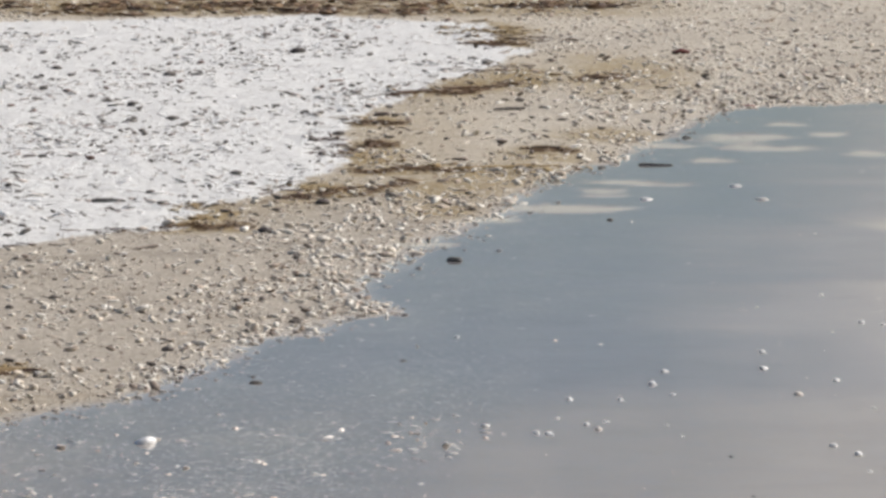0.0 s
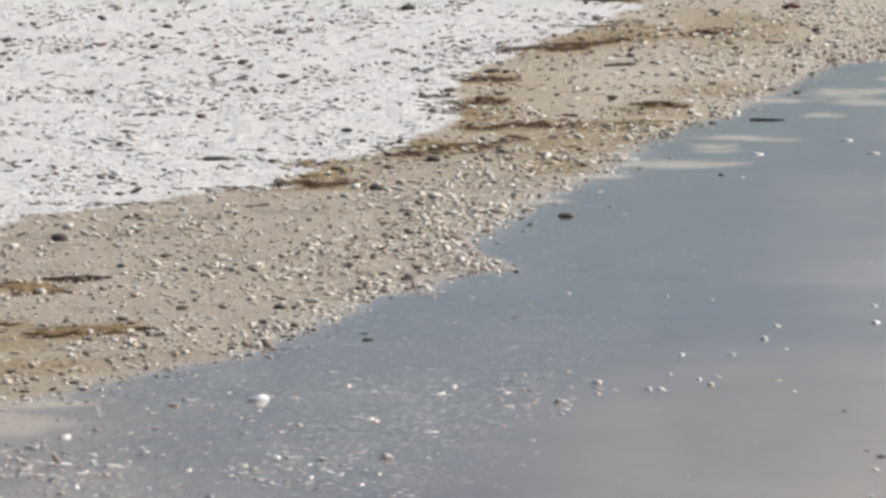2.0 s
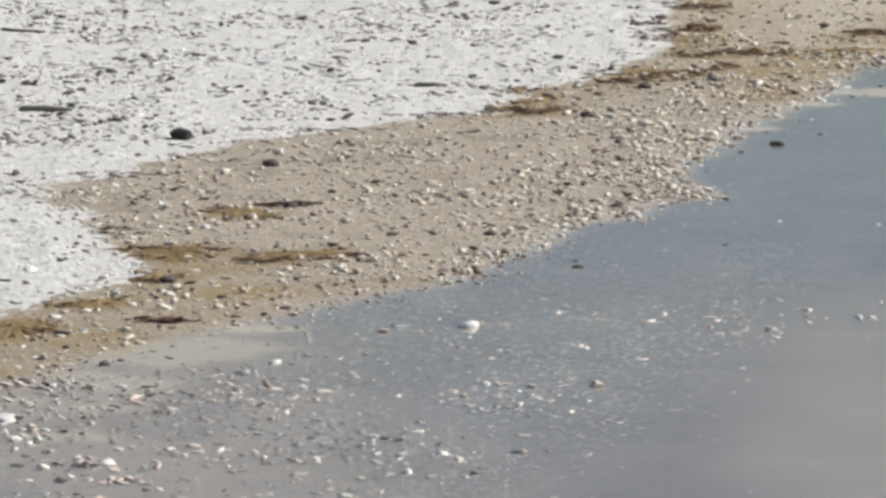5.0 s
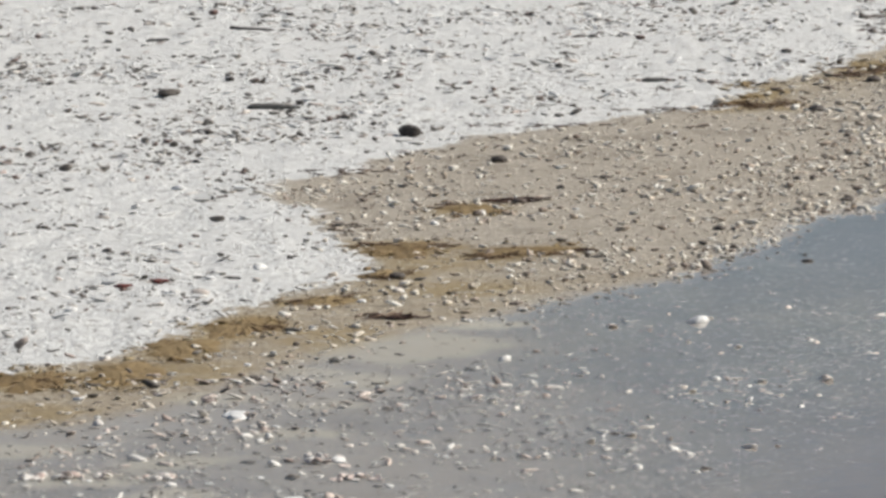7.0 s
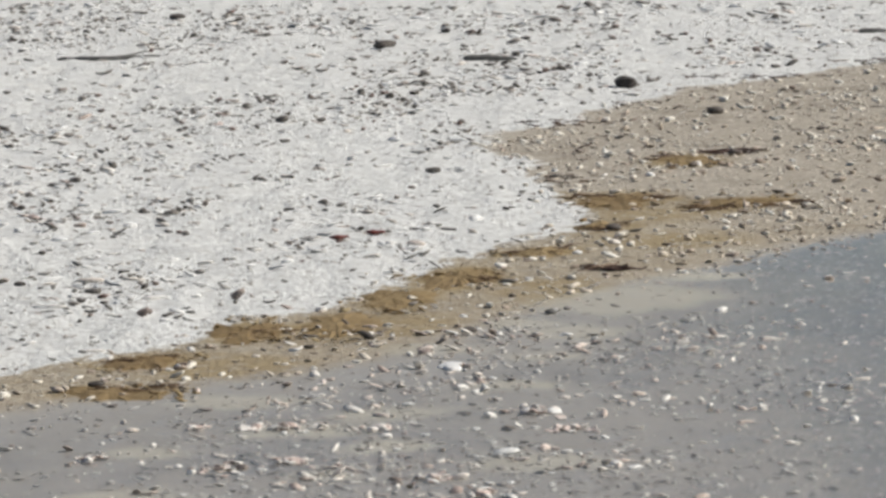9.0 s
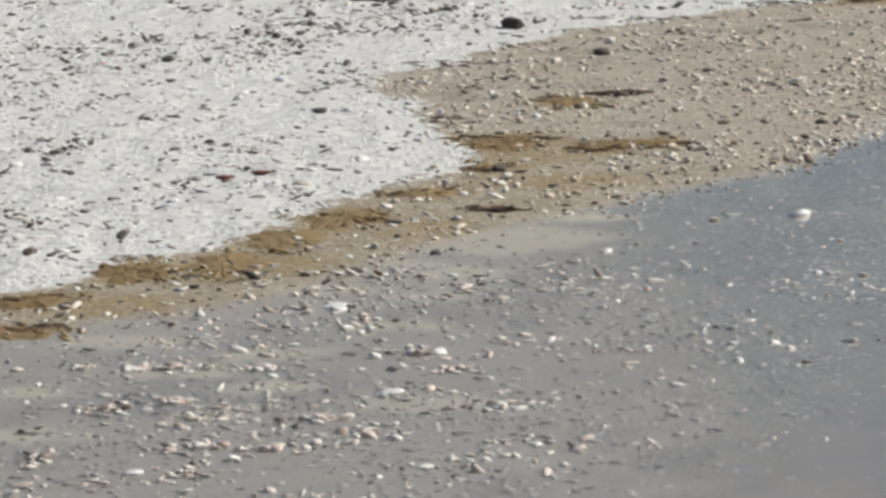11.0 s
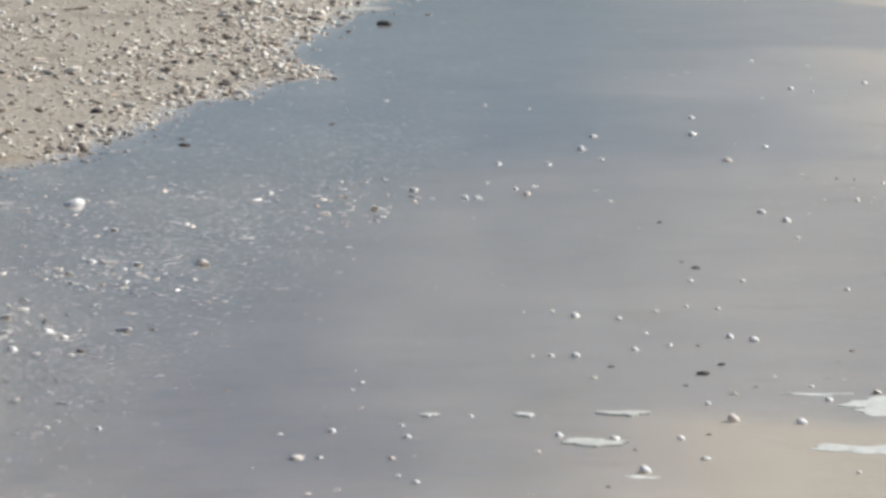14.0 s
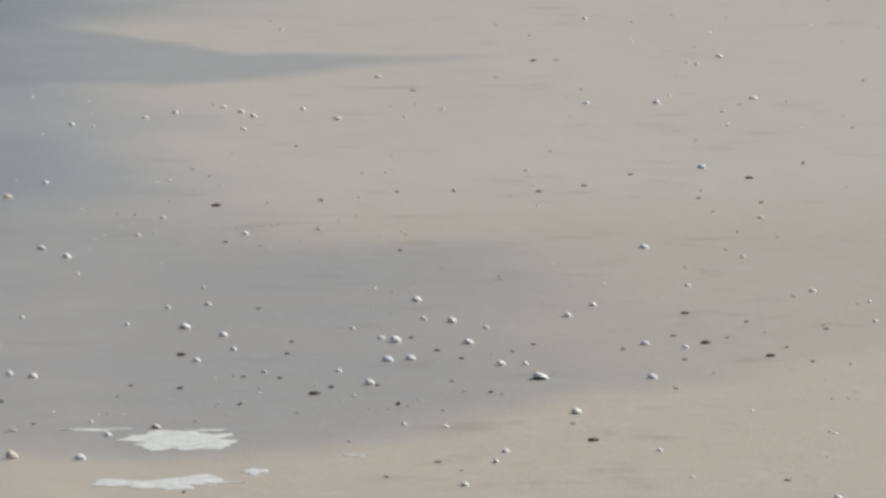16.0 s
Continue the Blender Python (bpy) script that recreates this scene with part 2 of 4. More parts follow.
def signed(x, y, poly):
    """Distance to the outline of a closed area, positive inside it."""
    x, y = np.asarray(x, float), np.asarray(y, float)
    best, inside = np.full(x.shape, 1e9), np.zeros(x.shape, bool)
    for (ax, ay), (bx, by) in zip(poly, poly[1:] + poly[:1]):
        dx, dy = bx - ax, by - ay
        t = np.clip(((x - ax) * dx + (y - ay) * dy) / (dx * dx + dy * dy), 0, 1)
        best = np.minimum(best, np.hypot(x - ax - t * dx, y - ay - t * dy))
        if ay != by:
            inside ^= ((ay > y) != (by > y)) & (x < dx * (y - ay) / dy + ax)
    return np.where(inside, best, -best)


def smooth(v, lo, hi):
    t = np.clip((v - lo) / (hi - lo), 0, 1)
    return t * t * (3 - 2 * t)


# the bank of dry white sand: its edge along the wrack line, then round behind
BANK = [(-9.0, 4.0), (-5.0, 9.3), (-3.5, 11.7), (-2.75, 12.98), (-2.45, 13.49), (-2.43, 13.72), (-2.22, 14.26), (-2.13, 14.71), (-1.93, 15.3), (-1.85, 15.69),
        (-1.87, 16.3), (-2.02, 16.68), (-2.11, 17.14), (-2.38, 18.34), (-2.2, 18.68), (-2.05, 19.14), (-1.91, 19.45), (-1.87, 19.9), (-1.6, 20.08),
        (-1.37, 20.53), (-1.07, 20.87), (-0.97, 21.8), (-0.6, 22.65), (-0.46, 24.0), (-0.43, 25.0), (-0.36, 27.0), (-0.18, 28.3), (0.05, 29.9),
        (0.39, 31.13), (0.44, 32.19), (0.22, 33.9), (0.30, 35.1), (-0.16, 35.2), (-0.81, 36.0), (-1.9, 35.5), (-2.8, 35.2), (-9.0, 34.0), (-60.0, 30.0), (-60.0, 4.0)]
# the pool: its waterline, then out to the sea side
POOL = [(-9.0, 1.0), (-4.5, 9.0), (-3.2, 11.8), (-2.4, 12.7), (-1.98, 13.1), (-1.72, 13.95), (-1.64, 14.3), (-1.45, 14.65), (-1.28, 14.95), (-1.13, 15.27), (-0.91, 15.6),
        (-0.73, 16.35), (-0.6, 17.1), (-0.46, 17.3), (-0.33, 17.84), (-0.18, 17.92), (-0.33, 18.55), (-0.26, 19.25), (-0.12, 20.16), (0.05, 20.9),
        (0.21, 21.64), (0.46, 23.4), (0.67, 23.99), (0.96, 25.28), (1.3, 27.1), (1.51, 27.5), (2.2, 27.9), (5.0, 28.8), (40.0, 34.0), (300.0, 40.0), (300.0, -300.0), (-20.0, -300.0)]
# brown wrack patches: centre x, y, half width, half depth
WRACK = [(-2.53, 13.07, 0.12, 0.14), (-2.52, 12.58, 0.16, 0.12), (-2.37, 13.58, 0.12, 0.21), (-2.16, 13.68, 0.13, 0.26), (-2.08, 14.2, 0.12, 0.24), (-1.98, 14.59, 0.13, 0.3),
         (-1.83, 15.12, 0.1, 0.12), (-1.74, 16.34, 0.14, 0.26), (-1.64, 17.44, 0.13, 0.2), (-1.36, 16.28, 0.18, 0.14), (-1.74, 15.72, 0.08, 0.12),
         (-0.91, 21.45, 0.14, 0.42), (-0.49, 22.63, 0.18, 0.34), (-0.34, 26.59, 0.15, 0.3), (-0.35, 24.33, 0.15, 0.7), (0.16, 23.55, 0.36, 0.38), (0.12, 28.99, 0.15, 0.6),
         (-0.1, 28.6, 0.14, 0.5), (0.42, 29.69, 0.22, 0.9), (0.28, 34.1, 0.25, 1.0), (-2.0, 37.0, 1.0, 0.9), (0.4, 37.1, 0.9, 0.5)]
# how much loose weed lies on each of them
WRACK_LOOSE = [0.9, 0.9, 0.9, 0.4, 0.8, 0.9, 0.7, 0.8, 0.8, 0.6, 0.5, 1.3, 1.2, 0.8, 0.5, 0.35, 0.2, 0.22, 0.2, 0.9, 1.0, 1.0]
# sand stained yellow by algae, without weed: centre x, y, half width, half depth
ALGAE = [(-0.03, 22.58, 0.32, 0.75), (-0.01, 21.75, 0.2, 0.5), (0.25, 23.2, 0.35, 0.6), (-0.3, 24.6, 0.2, 0.9), (0.45, 24.4, 0.3, 0.6), (0.95, 30.05, 0.45, 2.0), (0.2, 29.3, 0.3, 1.2), (0.7, 25.6, 0.3, 0.6),
         (-2.35, 13.0, 0.3, 0.3), (-2.05, 13.75, 0.25, 0.3), (-1.75, 14.4, 0.2, 0.3), (-1.5, 15.4, 0.25, 0.25), (-1.6, 16.0, 0.25, 0.25)]

# thin lines of stranded weed: both ends
STRANDLINES = [
    (-0.41, 26.34, -0.21, 26.37), (-0.46, 24.49, -0.23, 25.05), (-0.35, 23.51, 0.1, 23.62), (-0.6, 22.17, -0.32, 22.71),
    (-0.32, 22.43, -0.14, 22.98), (-1.04, 20.91, -0.76, 20.93), (-0.26, 28.41, 0.16, 28.52), (-0.01, 28.59, 0.4, 29.15),
    (0.14, 32.65, 0.45, 32.69), (-0.35, 25.03, -0.23, 25.02), (0.37, 24.68, 0.56, 24.67), (0.71, 29.49, 0.95, 29.78),
    (-1.91, 16.43, -1.6, 16.37), (-1.52, 16.11, -1.27, 16.23), (-1.76, 15.62, -1.65, 15.72), (-1.91, 15.1, -1.75, 15.19),
    (-1.96, 14.48, -1.88, 14.63), (-2.62, 13.05, -2.47, 13.15), (-2.56, 12.61, -2.38, 12.68), (-2.39, 13.52, -2.27, 13.65),
]
# pale bars of sand that just break the water: centre x, y, half width, half depth
BARS = [(0.48, 21.8, 0.23, 0.18), (0.18, 21.27, 0.1, 0.13), (0.75, 23.05, 0.12, 0.12), (0.65, 22.66, 0.1, 0.14), (0.91, 22.9, 0.1, 0.1), (1.37, 25.46, 0.22, 0.32), (1.02, 24.97, 0.14, 0.16),
        (1.44, 24.87, 0.18, 0.18), (1.15, 24.2, 0.08, 0.14), (1.62, 26.36, 0.09, 0.17), (1.75, 25.72, 0.08, 0.12), (1.86, 24.59, 0.08, 0.16), (-0.08, 20.27, 0.12, 0.13), (0.64, 22.37, 0.09, 0.08),
        (-1.34, 14.65, 0.09, 0.09), (-1.25, 15.16, 0.1, 0.04)]
# pale patches of wet sand and crushed shell on the shore
SHOALS = [(-1.98, 12.07, 0.13, 0.1), (-1.77, 11.85, 0.09, 0.09), (-1.39, 11.63, 0.14, 0.1), (-2.28, 11.76, 0.08, 0.07), (-1.85, 11.47, 0.08, 0.06), (-1.84, 12.31, 0.12, 0.11), (-1.55, 13.63, 0.1, 0.1),
          (-1.85, 13.3, 0.12, 0.08), (-1.72, 13.77, 0.09, 0.09), (-2.2, 12.5, 0.14, 0.09), (-1.62, 12.75, 0.12, 0.09), (-2.2, 11.2, 0.12, 0.09), (-1.6, 13.2, 0.1, 0.08), (-1.5, 14.2, 0.2, 0.26)]


def wrack_at(x, y):
    v = np.zeros(np.shape(x))
    for cx, cy, rx, ry in WRACK:
        v = np.maximum(v, 1.0 - smooth(np.hypot((x - cx) / rx, (y - cy) / ry), 0.5, 1.5))
    for ax, ay, bx, by in STRANDLINES:
        t = np.clip((x - ax) / (bx - ax), 0, 1)
        v = np.maximum(v, 0.9 - 0.9 * smooth(np.hypot((x - ax - t * (bx - ax)) / 0.07, (y - ay - t * (by - ay)) / (0.022 * ay - 0.2)), 0.3, 1.5))
    return v


def algae_at(x, y):
    v = np.zeros(np.shape(x))
    for cx, cy, rx, ry in ALGAE:
        v = np.maximum(v, 1.0 - smooth(np.hypot((x - cx) / rx, (y - cy) / ry) + fractal(x * 5, y * 2, 45) * 0.8, 0.35, 1.35))
    return v


def plan(x, y):
    """Height of the ground, and how dry, wet, stained, silty and filmed with water it is."""
    x, y = np.asarray(x, float), np.asarray(y, float)
    rag = fractal(x * 4, y * 1.4, 11) * 0.26 + fractal(x * 20, y * 7, 12) * 0.14
    bank = signed(x, y, BANK) + rag
    pool = signed(x, y, POOL) + fractal(x * 4, y * 1.5, 21) * 0.10 + fractal(x * 18, y * 6, 22) * 0.05
    dry = smooth(bank, -0.14, 0.12)
    broad = fractal(x * 1.1, y * 0.28, 31, 4)
    # the flat of wet sand rises out of the pool on its far side from the bank
    out = x - 0.27 - 0.24 * smooth(y, 14.5, 16.5) - 0.5 * smooth(y, 20.5, 22.5) - 0.078 * (y - 11.0) + broad * 0.8 + fractal(x * 0.6, y * 1.3, 37) * 0.35
    flat = smooth(out, -0.6, 0.8)
    lens = smooth(x - 1.85 - 0.4 * np.abs(y - 20.6) + broad * 0.6, -0.12, 0.35) * smooth(y, 19.4, 19.9)
    flat = np.maximum(flat, lens)
    # a wedge of water that runs out on the flat
    wave = fractal(x * 2.2, y * 1.2, 47) * 0.35
    tongue = smooth(19.95 + 2.4 * np.clip(2.1 - x, 0, 3) + wave - y, -0.06, 0.12 + 0.5 * np.clip(2.1 - x, 0, 1)) * smooth(y - 18.85 - 0.72 * np.clip(x - 1.7, 0, 9) - wave, -0.1, 0.25) * (1 - smooth(x, 2.2, 3.4))
    flat = flat * (1 - 0.4 * tongue)
    bar = np.zeros(x.shape)
    for cx, cy, rx, ry in BARS:
        bar = np.maximum(bar, 1 - smooth(np.hypot((x - cx) / rx, (y - cy) / (0.8 * ry)) + fractal(x * 2.2, y * 6, 33) * 1.5 + fractal(x * 8, y * 14, 34) * 1.1, 0.82, 1.3))
    for cx, cy, rx, ry in SHOALS:
        bar = np.maximum(bar, 0.9 - 0.9 * smooth(np.hypot((x - cx) / rx, (y - cy) / ry) + fractal(x * 6, y * 7, 53) * 1.2 + fractal(x * 18, y * 16, 54) * 0.7, 0.75, 1.4))
    depth = smooth(pool, 0.0, 0.35)
    z = 0.004 * smooth(-pool, 0.0, 0.18) + 0.003 * smooth(bank, -0.1, 0.35) + fractal(x * 7, y * 3, 41) * 0.003 * (1 - smooth(pool, -0.1, 0.2)) + (fractal(x * 20, y * 11, 43) * 0.026 + fractal(x * 6, y * 4, 44) * 0.016) * dry
    z = z - depth * (0.006 - 0.003 * flat) + smooth(pool, 0.0, 0.5) * fractal(x * 2.2, y * 0.8, 51) * 0.003
    wet = smooth(pool, -0.12, 0.1)
    silt = smooth(pool, -0.02, 0.12) * (1 - flat)
    film = wet * 0.25 * (1 - 0.7 * smooth(x - 0.05 * (y - 16), 1.6, 3.4)) * (1 - bar)
    # the shelly shore: barely covered, sand showing in patches
    shore = (1 - smooth(x + 0.16 * (y - 12.0), -1.35, -0.35)) * (1 - smooth(y, 13.6, 15.4))
    patch = shore * (0.45 + 0.55 * smooth(fractal(x * 3, y * 1.6, 35), -0.12, 0.12))
    lap = pool + fractal(x * 2.5, y * 3.5, 38) * 0.5
    silt = silt * (1 - 0.6 * patch) * (1 - 0.75 * shore * (1 - smooth(lap, 0.15, 0.7)))
    silt = np.maximum(silt, 0.12 * (1 - smooth(y, 14.2, 15.8)) * (1 - dry) * smooth(y, 8.0, 10.0) * smooth(pool, -0.6, -0.1))
    litter = (np.exp(-np.clip(pool - 0.15, 0, 9) / 0.6) * 0.7 + (1 - smooth(x + 0.55 - 0.17 * (y - 11.0), -0.4, 0.15)) * (1 - smooth(y, 14.8, 17.5))) * (0.5 + 0.5 * smooth(fractal(x * 2.5, y * 1.1, 36), -0.15, 0.15))
    litter = np.clip(litter, 0, 1) * smooth(pool, 0.0, 0.2) * (1 - 0.6 * shore)
    cover = (1 - flat) * smooth(pool, -0.5, -0.3) * (1 - 0.7 * patch) * (1 - 0.7 * bar) * (1 - 0.8 * shore * (1 - smooth(pool, 0.25, 0.8)))
    paleness = 0.75 * smooth(y, 21.0, 25.0) * (1 - wet) * (0.55 + 0.45 * smooth(fractal(x * 2, y * 0.8, 39), -0.15, 0.15))
    # the higher parts of the flat have drained
    edge = fractal(x * 2.4, y * 1.3, 48) * 0.5
    near_rise = smooth(11.55 + 0.8 * np.clip(x - 1.25, 0, 9) + edge - y, -0.12, 0.3) * smooth(x + edge, -0.1, 0.7)
    far_rise = smooth(x - 1.5 + edge, -0.4, 0.4) * smooth(y + edge * 0.4, 14.35, 14.9) * (1 - smooth(y - 0.5 * np.clip(x - 2.0, 0, 9), 21.0, 22.4))
    drained = np.maximum(np.maximum(near_rise, far_rise), smooth(x + edge, 1.6, 2.7)) * (1 - 0.62 * tongue) * smooth(pool, 0.3, 0.6)
    # extra paleness on the near rise makes up in colour for weaker sky reflection
    paleness = np.maximum(paleness, (0.57 + 0.38 * near_rise) * drained)
    film = film * (1 - 0.8 * drained)
    return z, dry, wet, np.maximum(np.maximum(np.maximum(np.maximum(wrack_at(x, y), 0.8 * algae_at(x, y)), 0.34 * (1 - smooth(y, 14.8, 16.5)) * smooth(y, 8.0, 10.0) * smooth(x, -3.6, -3.0)), 0.7 * smooth(y, 35.4, 36.2) * (1 - smooth(x, 0.8, 2.0))), 0.35 * smooth(y, 20.5, 22.0) * (1 - smooth(-bank, 0.25, 0.8)) * (1 - smooth(y, 30.0, 33.0))) * (1 - 0.6 * wet), silt, film, litter, bar, paleness, bank, pool, flat, cover


HX, HY = np.arange(-6.0, 6.0, 0.03), np.arange(9.0, 41.0, 0.05)
HZ = plan(*(g.ravel() for g in np.meshgrid(HX, HY)))[0].reshape(len(HY), len(HX))


def height(x, y):
    """Height of the ground, between the lines of a fine grid."""
    u, v = (x - HX[0]) / 0.03, (y - HY[0]) / 0.05
    i, j = min(max(int(u), 0), len(HX) - 2), min(max(int(v), 0), len(HY) - 2)
    u, v = u - i, v - j
    return float((HZ[j, i] * (1 - u) + HZ[j, i + 1] * u) * (1 - v) + (HZ[j + 1, i] * (1 - u) + HZ[j + 1, i + 1] * u) * v)


def steps(lo, hi, fine0, fine1, far):
    """Grid lines: close together between lo and hi, then ever wider out to far on both sides."""
    inner, v = [lo], lo
    while v < hi:
        v += fine0 + (fine1 - fine0) * (v - lo) / (hi - lo)
        inner.append(v)
    grow = [0.2 * 1.45 ** k for k in range(40)]
    outer = [g for g in np.cumsum(grow) if g < far]
    return np.array([lo - g for g in reversed(outer)] + inner + [inner[-1] + g for g in outer])


def sheet(name, xs, ys, zfun, mat, attributes=(), cull=False):
    gx, gy = np.meshgrid(xs, ys)
    x, y = gx.ravel(), gy.ravel()
    values = zfun(x, y)
    nx, ny = len(xs), len(ys)
    i = (np.arange(ny - 1)[:, None] * nx + np.arange(nx - 1)[None, :]).ravel()
    quads = np.stack([i, i + 1, i + nx + 1, i + nx], 1)
    if cull:
        quads = quads[values[1][quads].max(1) > 0.01]
    mesh = bpy.data.meshes.new(name)
    mesh.vertices.add(len(x))
    mesh.vertices.foreach_set("co", np.stack([x, y, values[0]], 1).ravel())
    mesh.loops.add(quads.size)
    mesh.loops.foreach_set("vertex_index", quads.ravel().astype(np.int32))
    mesh.polygons.add(len(quads))
    mesh.polygons.foreach_set("loop_start", np.arange(0, quads.size, 4, dtype=np.int32))
    mesh.update(calc_edges=True)
    mesh.polygons.foreach_set("use_smooth", np.ones(len(quads), bool))
    for label, v in zip(attributes, values[1:]):
        mesh.attributes.new(label, "FLOAT", "POINT").data.foreach_set("value", np.asarray(v, np.float32))
    mesh.materials.append(mat)
    return new(name, mesh)


near_lines = np.concatenate([-np.geomspace(1500, 4, 24), np.arange(-3.5, 9.6, 0.25)])
far_from = int(np.searchsorted(steps(9.6, 40.0, 0.035, 0.14, 1500), 9.59))
ground = sheet("ground", steps(-5.6, 5.6, 0.03, 0.03, 1500), np.concatenate([near_lines, steps(9.6, 40.0, 0.035, 0.14, 1500)[far_from:]]), plan, SAND, ("dry", "wet", "stain", "silt", "film", "litter", "bar", "paleness"))
tagged(ground, "white dry and tan damp shell sand sloping into a shallow pool", "beach", kind="structure")
water = sheet("water", steps(-5.0, 5.0, 0.06, 0.06, 60), steps(9.0, 31.0, 0.08, 0.16, 60), lambda x, y: (np.zeros(len(x)), plan(x, y)[12]), WATER, ("cover",), cull=True)
water.visible_shadow = False
tagged(water, "clear grey-blue shallow water lying over wet sand", "water", kind="structure")


# ---- scraps and shells that nobody could count ----
rng = np.random.default_rng(7)


def solid(verts, faces):
    return np.array(verts, float), np.array(faces, int)


def pebble_shape(seed):
    bm = bmesh.new()
    bmesh.ops.create_icosphere(bm, subdivisions=1, radius=0.5)
    r = np.random.default_rng(seed)
    v = np.array([tuple(q.co) for q in bm.verts]) * r.uniform(0.72, 1.25, (len(bm.verts), 1))
    f = [[q.index for q in face.verts] for face in bm.faces]
    bm.free()
    v[:, 2] -= v[:, 2].min() * 0.75
    return solid(v, f)


def valve_shape(seed, n=8):
    """Half a bivalve: a domed fan with a beak, hollow beneath."""
    r = np.random.default_rng(seed)
    beak = r.uniform(0.1, 0.25)
    verts = [(0.0, beak, 0.34)]
    for rad, h in ((0.36, 0.27), (0.52, 0.0), (0.42, -0.02)):
        for k in range(n):
            a = 2 * math.pi * k / n
            q = rad * (1.0 + r.uniform(-0.10, 0.10))
            verts.append((q * math.cos(a) * 1.1, q * math.sin(a) * 0.85 + beak * 0.4, h))
    verts.append((0.0, beak * 0.5, 0.22))
    faces, last = [], len(verts) - 1
    for k in range(n):
        k2 = (k + 1) % n
        faces.append((0, 1 + k, 1 + k2))
        for ring in (0, 1):
            a, b, c, d = 1 + ring * n + k, 1 + ring * n + k2, 1 + (ring + 1) * n + k2, 1 + (ring + 1) * n + k
            faces += [(a, d, c), (a, c, b)]
        faces.append((1 + 2 * n + k2, 1 + 2 * n + k, last))
    return solid(verts, faces)


def flake_shape(seed, n=6):
    """A curled broken plate with a real thickness."""
    r = np.random.default_rng(seed)
    ring = [(0.5 * r.uniform(0.6, 1.2) * math.cos(2 * math.pi * k / n), 0.5 * r.uniform(0.6, 1.2) * math.sin(2 * math.pi * k / n)) for k in range(n)]
    curl = r.uniform(0.2, 0.9)
    verts = [(0, 0, 0.02)] + [(x, y, curl * x * x) for x, y in ring] + [(0, 0, 0.16)] + [(x, y, curl * x * x + 0.12) for x, y in ring]
    faces = []
    for k in range(n):
        k2 = (k + 1) % n
        faces += [(0, 1 + k2, 1 + k), (n + 1, n + 2 + k, n + 2 + k2), (1 + k, 1 + k2, n + 2 + k2), (1 + k, n + 2 + k2, n + 2 + k)]
    return solid(verts, faces)


def strand_shape(seed, n=6):
    """A limp flattened strand lying in a bend."""
    r = np.random.default_rng(seed)
    bend, wave = r.uniform(-1.2, 1.2), r.uniform(0.02, 0.12)
    verts, faces = [], []
    for k in range(n + 1):
        u = k / n - 0.5
        x, y, z = u * math.cos(bend * u), u * math.sin(bend * u * 1.5), 0.03 + wave * abs(math.sin(7 * u + seed))
        w = 0.055 * (1.15 - abs(2 * u) ** 2)
        verts += [(x, y - w, z), (x, y, z + 0.05), (x, y + w, z), (x, y, z - 0.035)]
    for k in range(n):
        for s in range(4):
            a, b = 4 * k + s, 4 * k + (s + 1) % 4
            faces += [(a, b, b + 4), (a, b + 4, a + 4)]
    e = 4 * n
    faces += [(0, 2, 1), (0, 3, 2), (e, e + 1, e + 2), (e, e + 2, e + 3)]
    return solid(verts, faces)


PEBBLES = [pebble_shape(k) for k in range(6)]
VALVES = [valve_shape(k) for k in range(5)]
FLAKES = [flake_shape(k, 5 + k % 3) for k in range(9)]
STRANDS = [strand_shape(k) for k in range(6)]


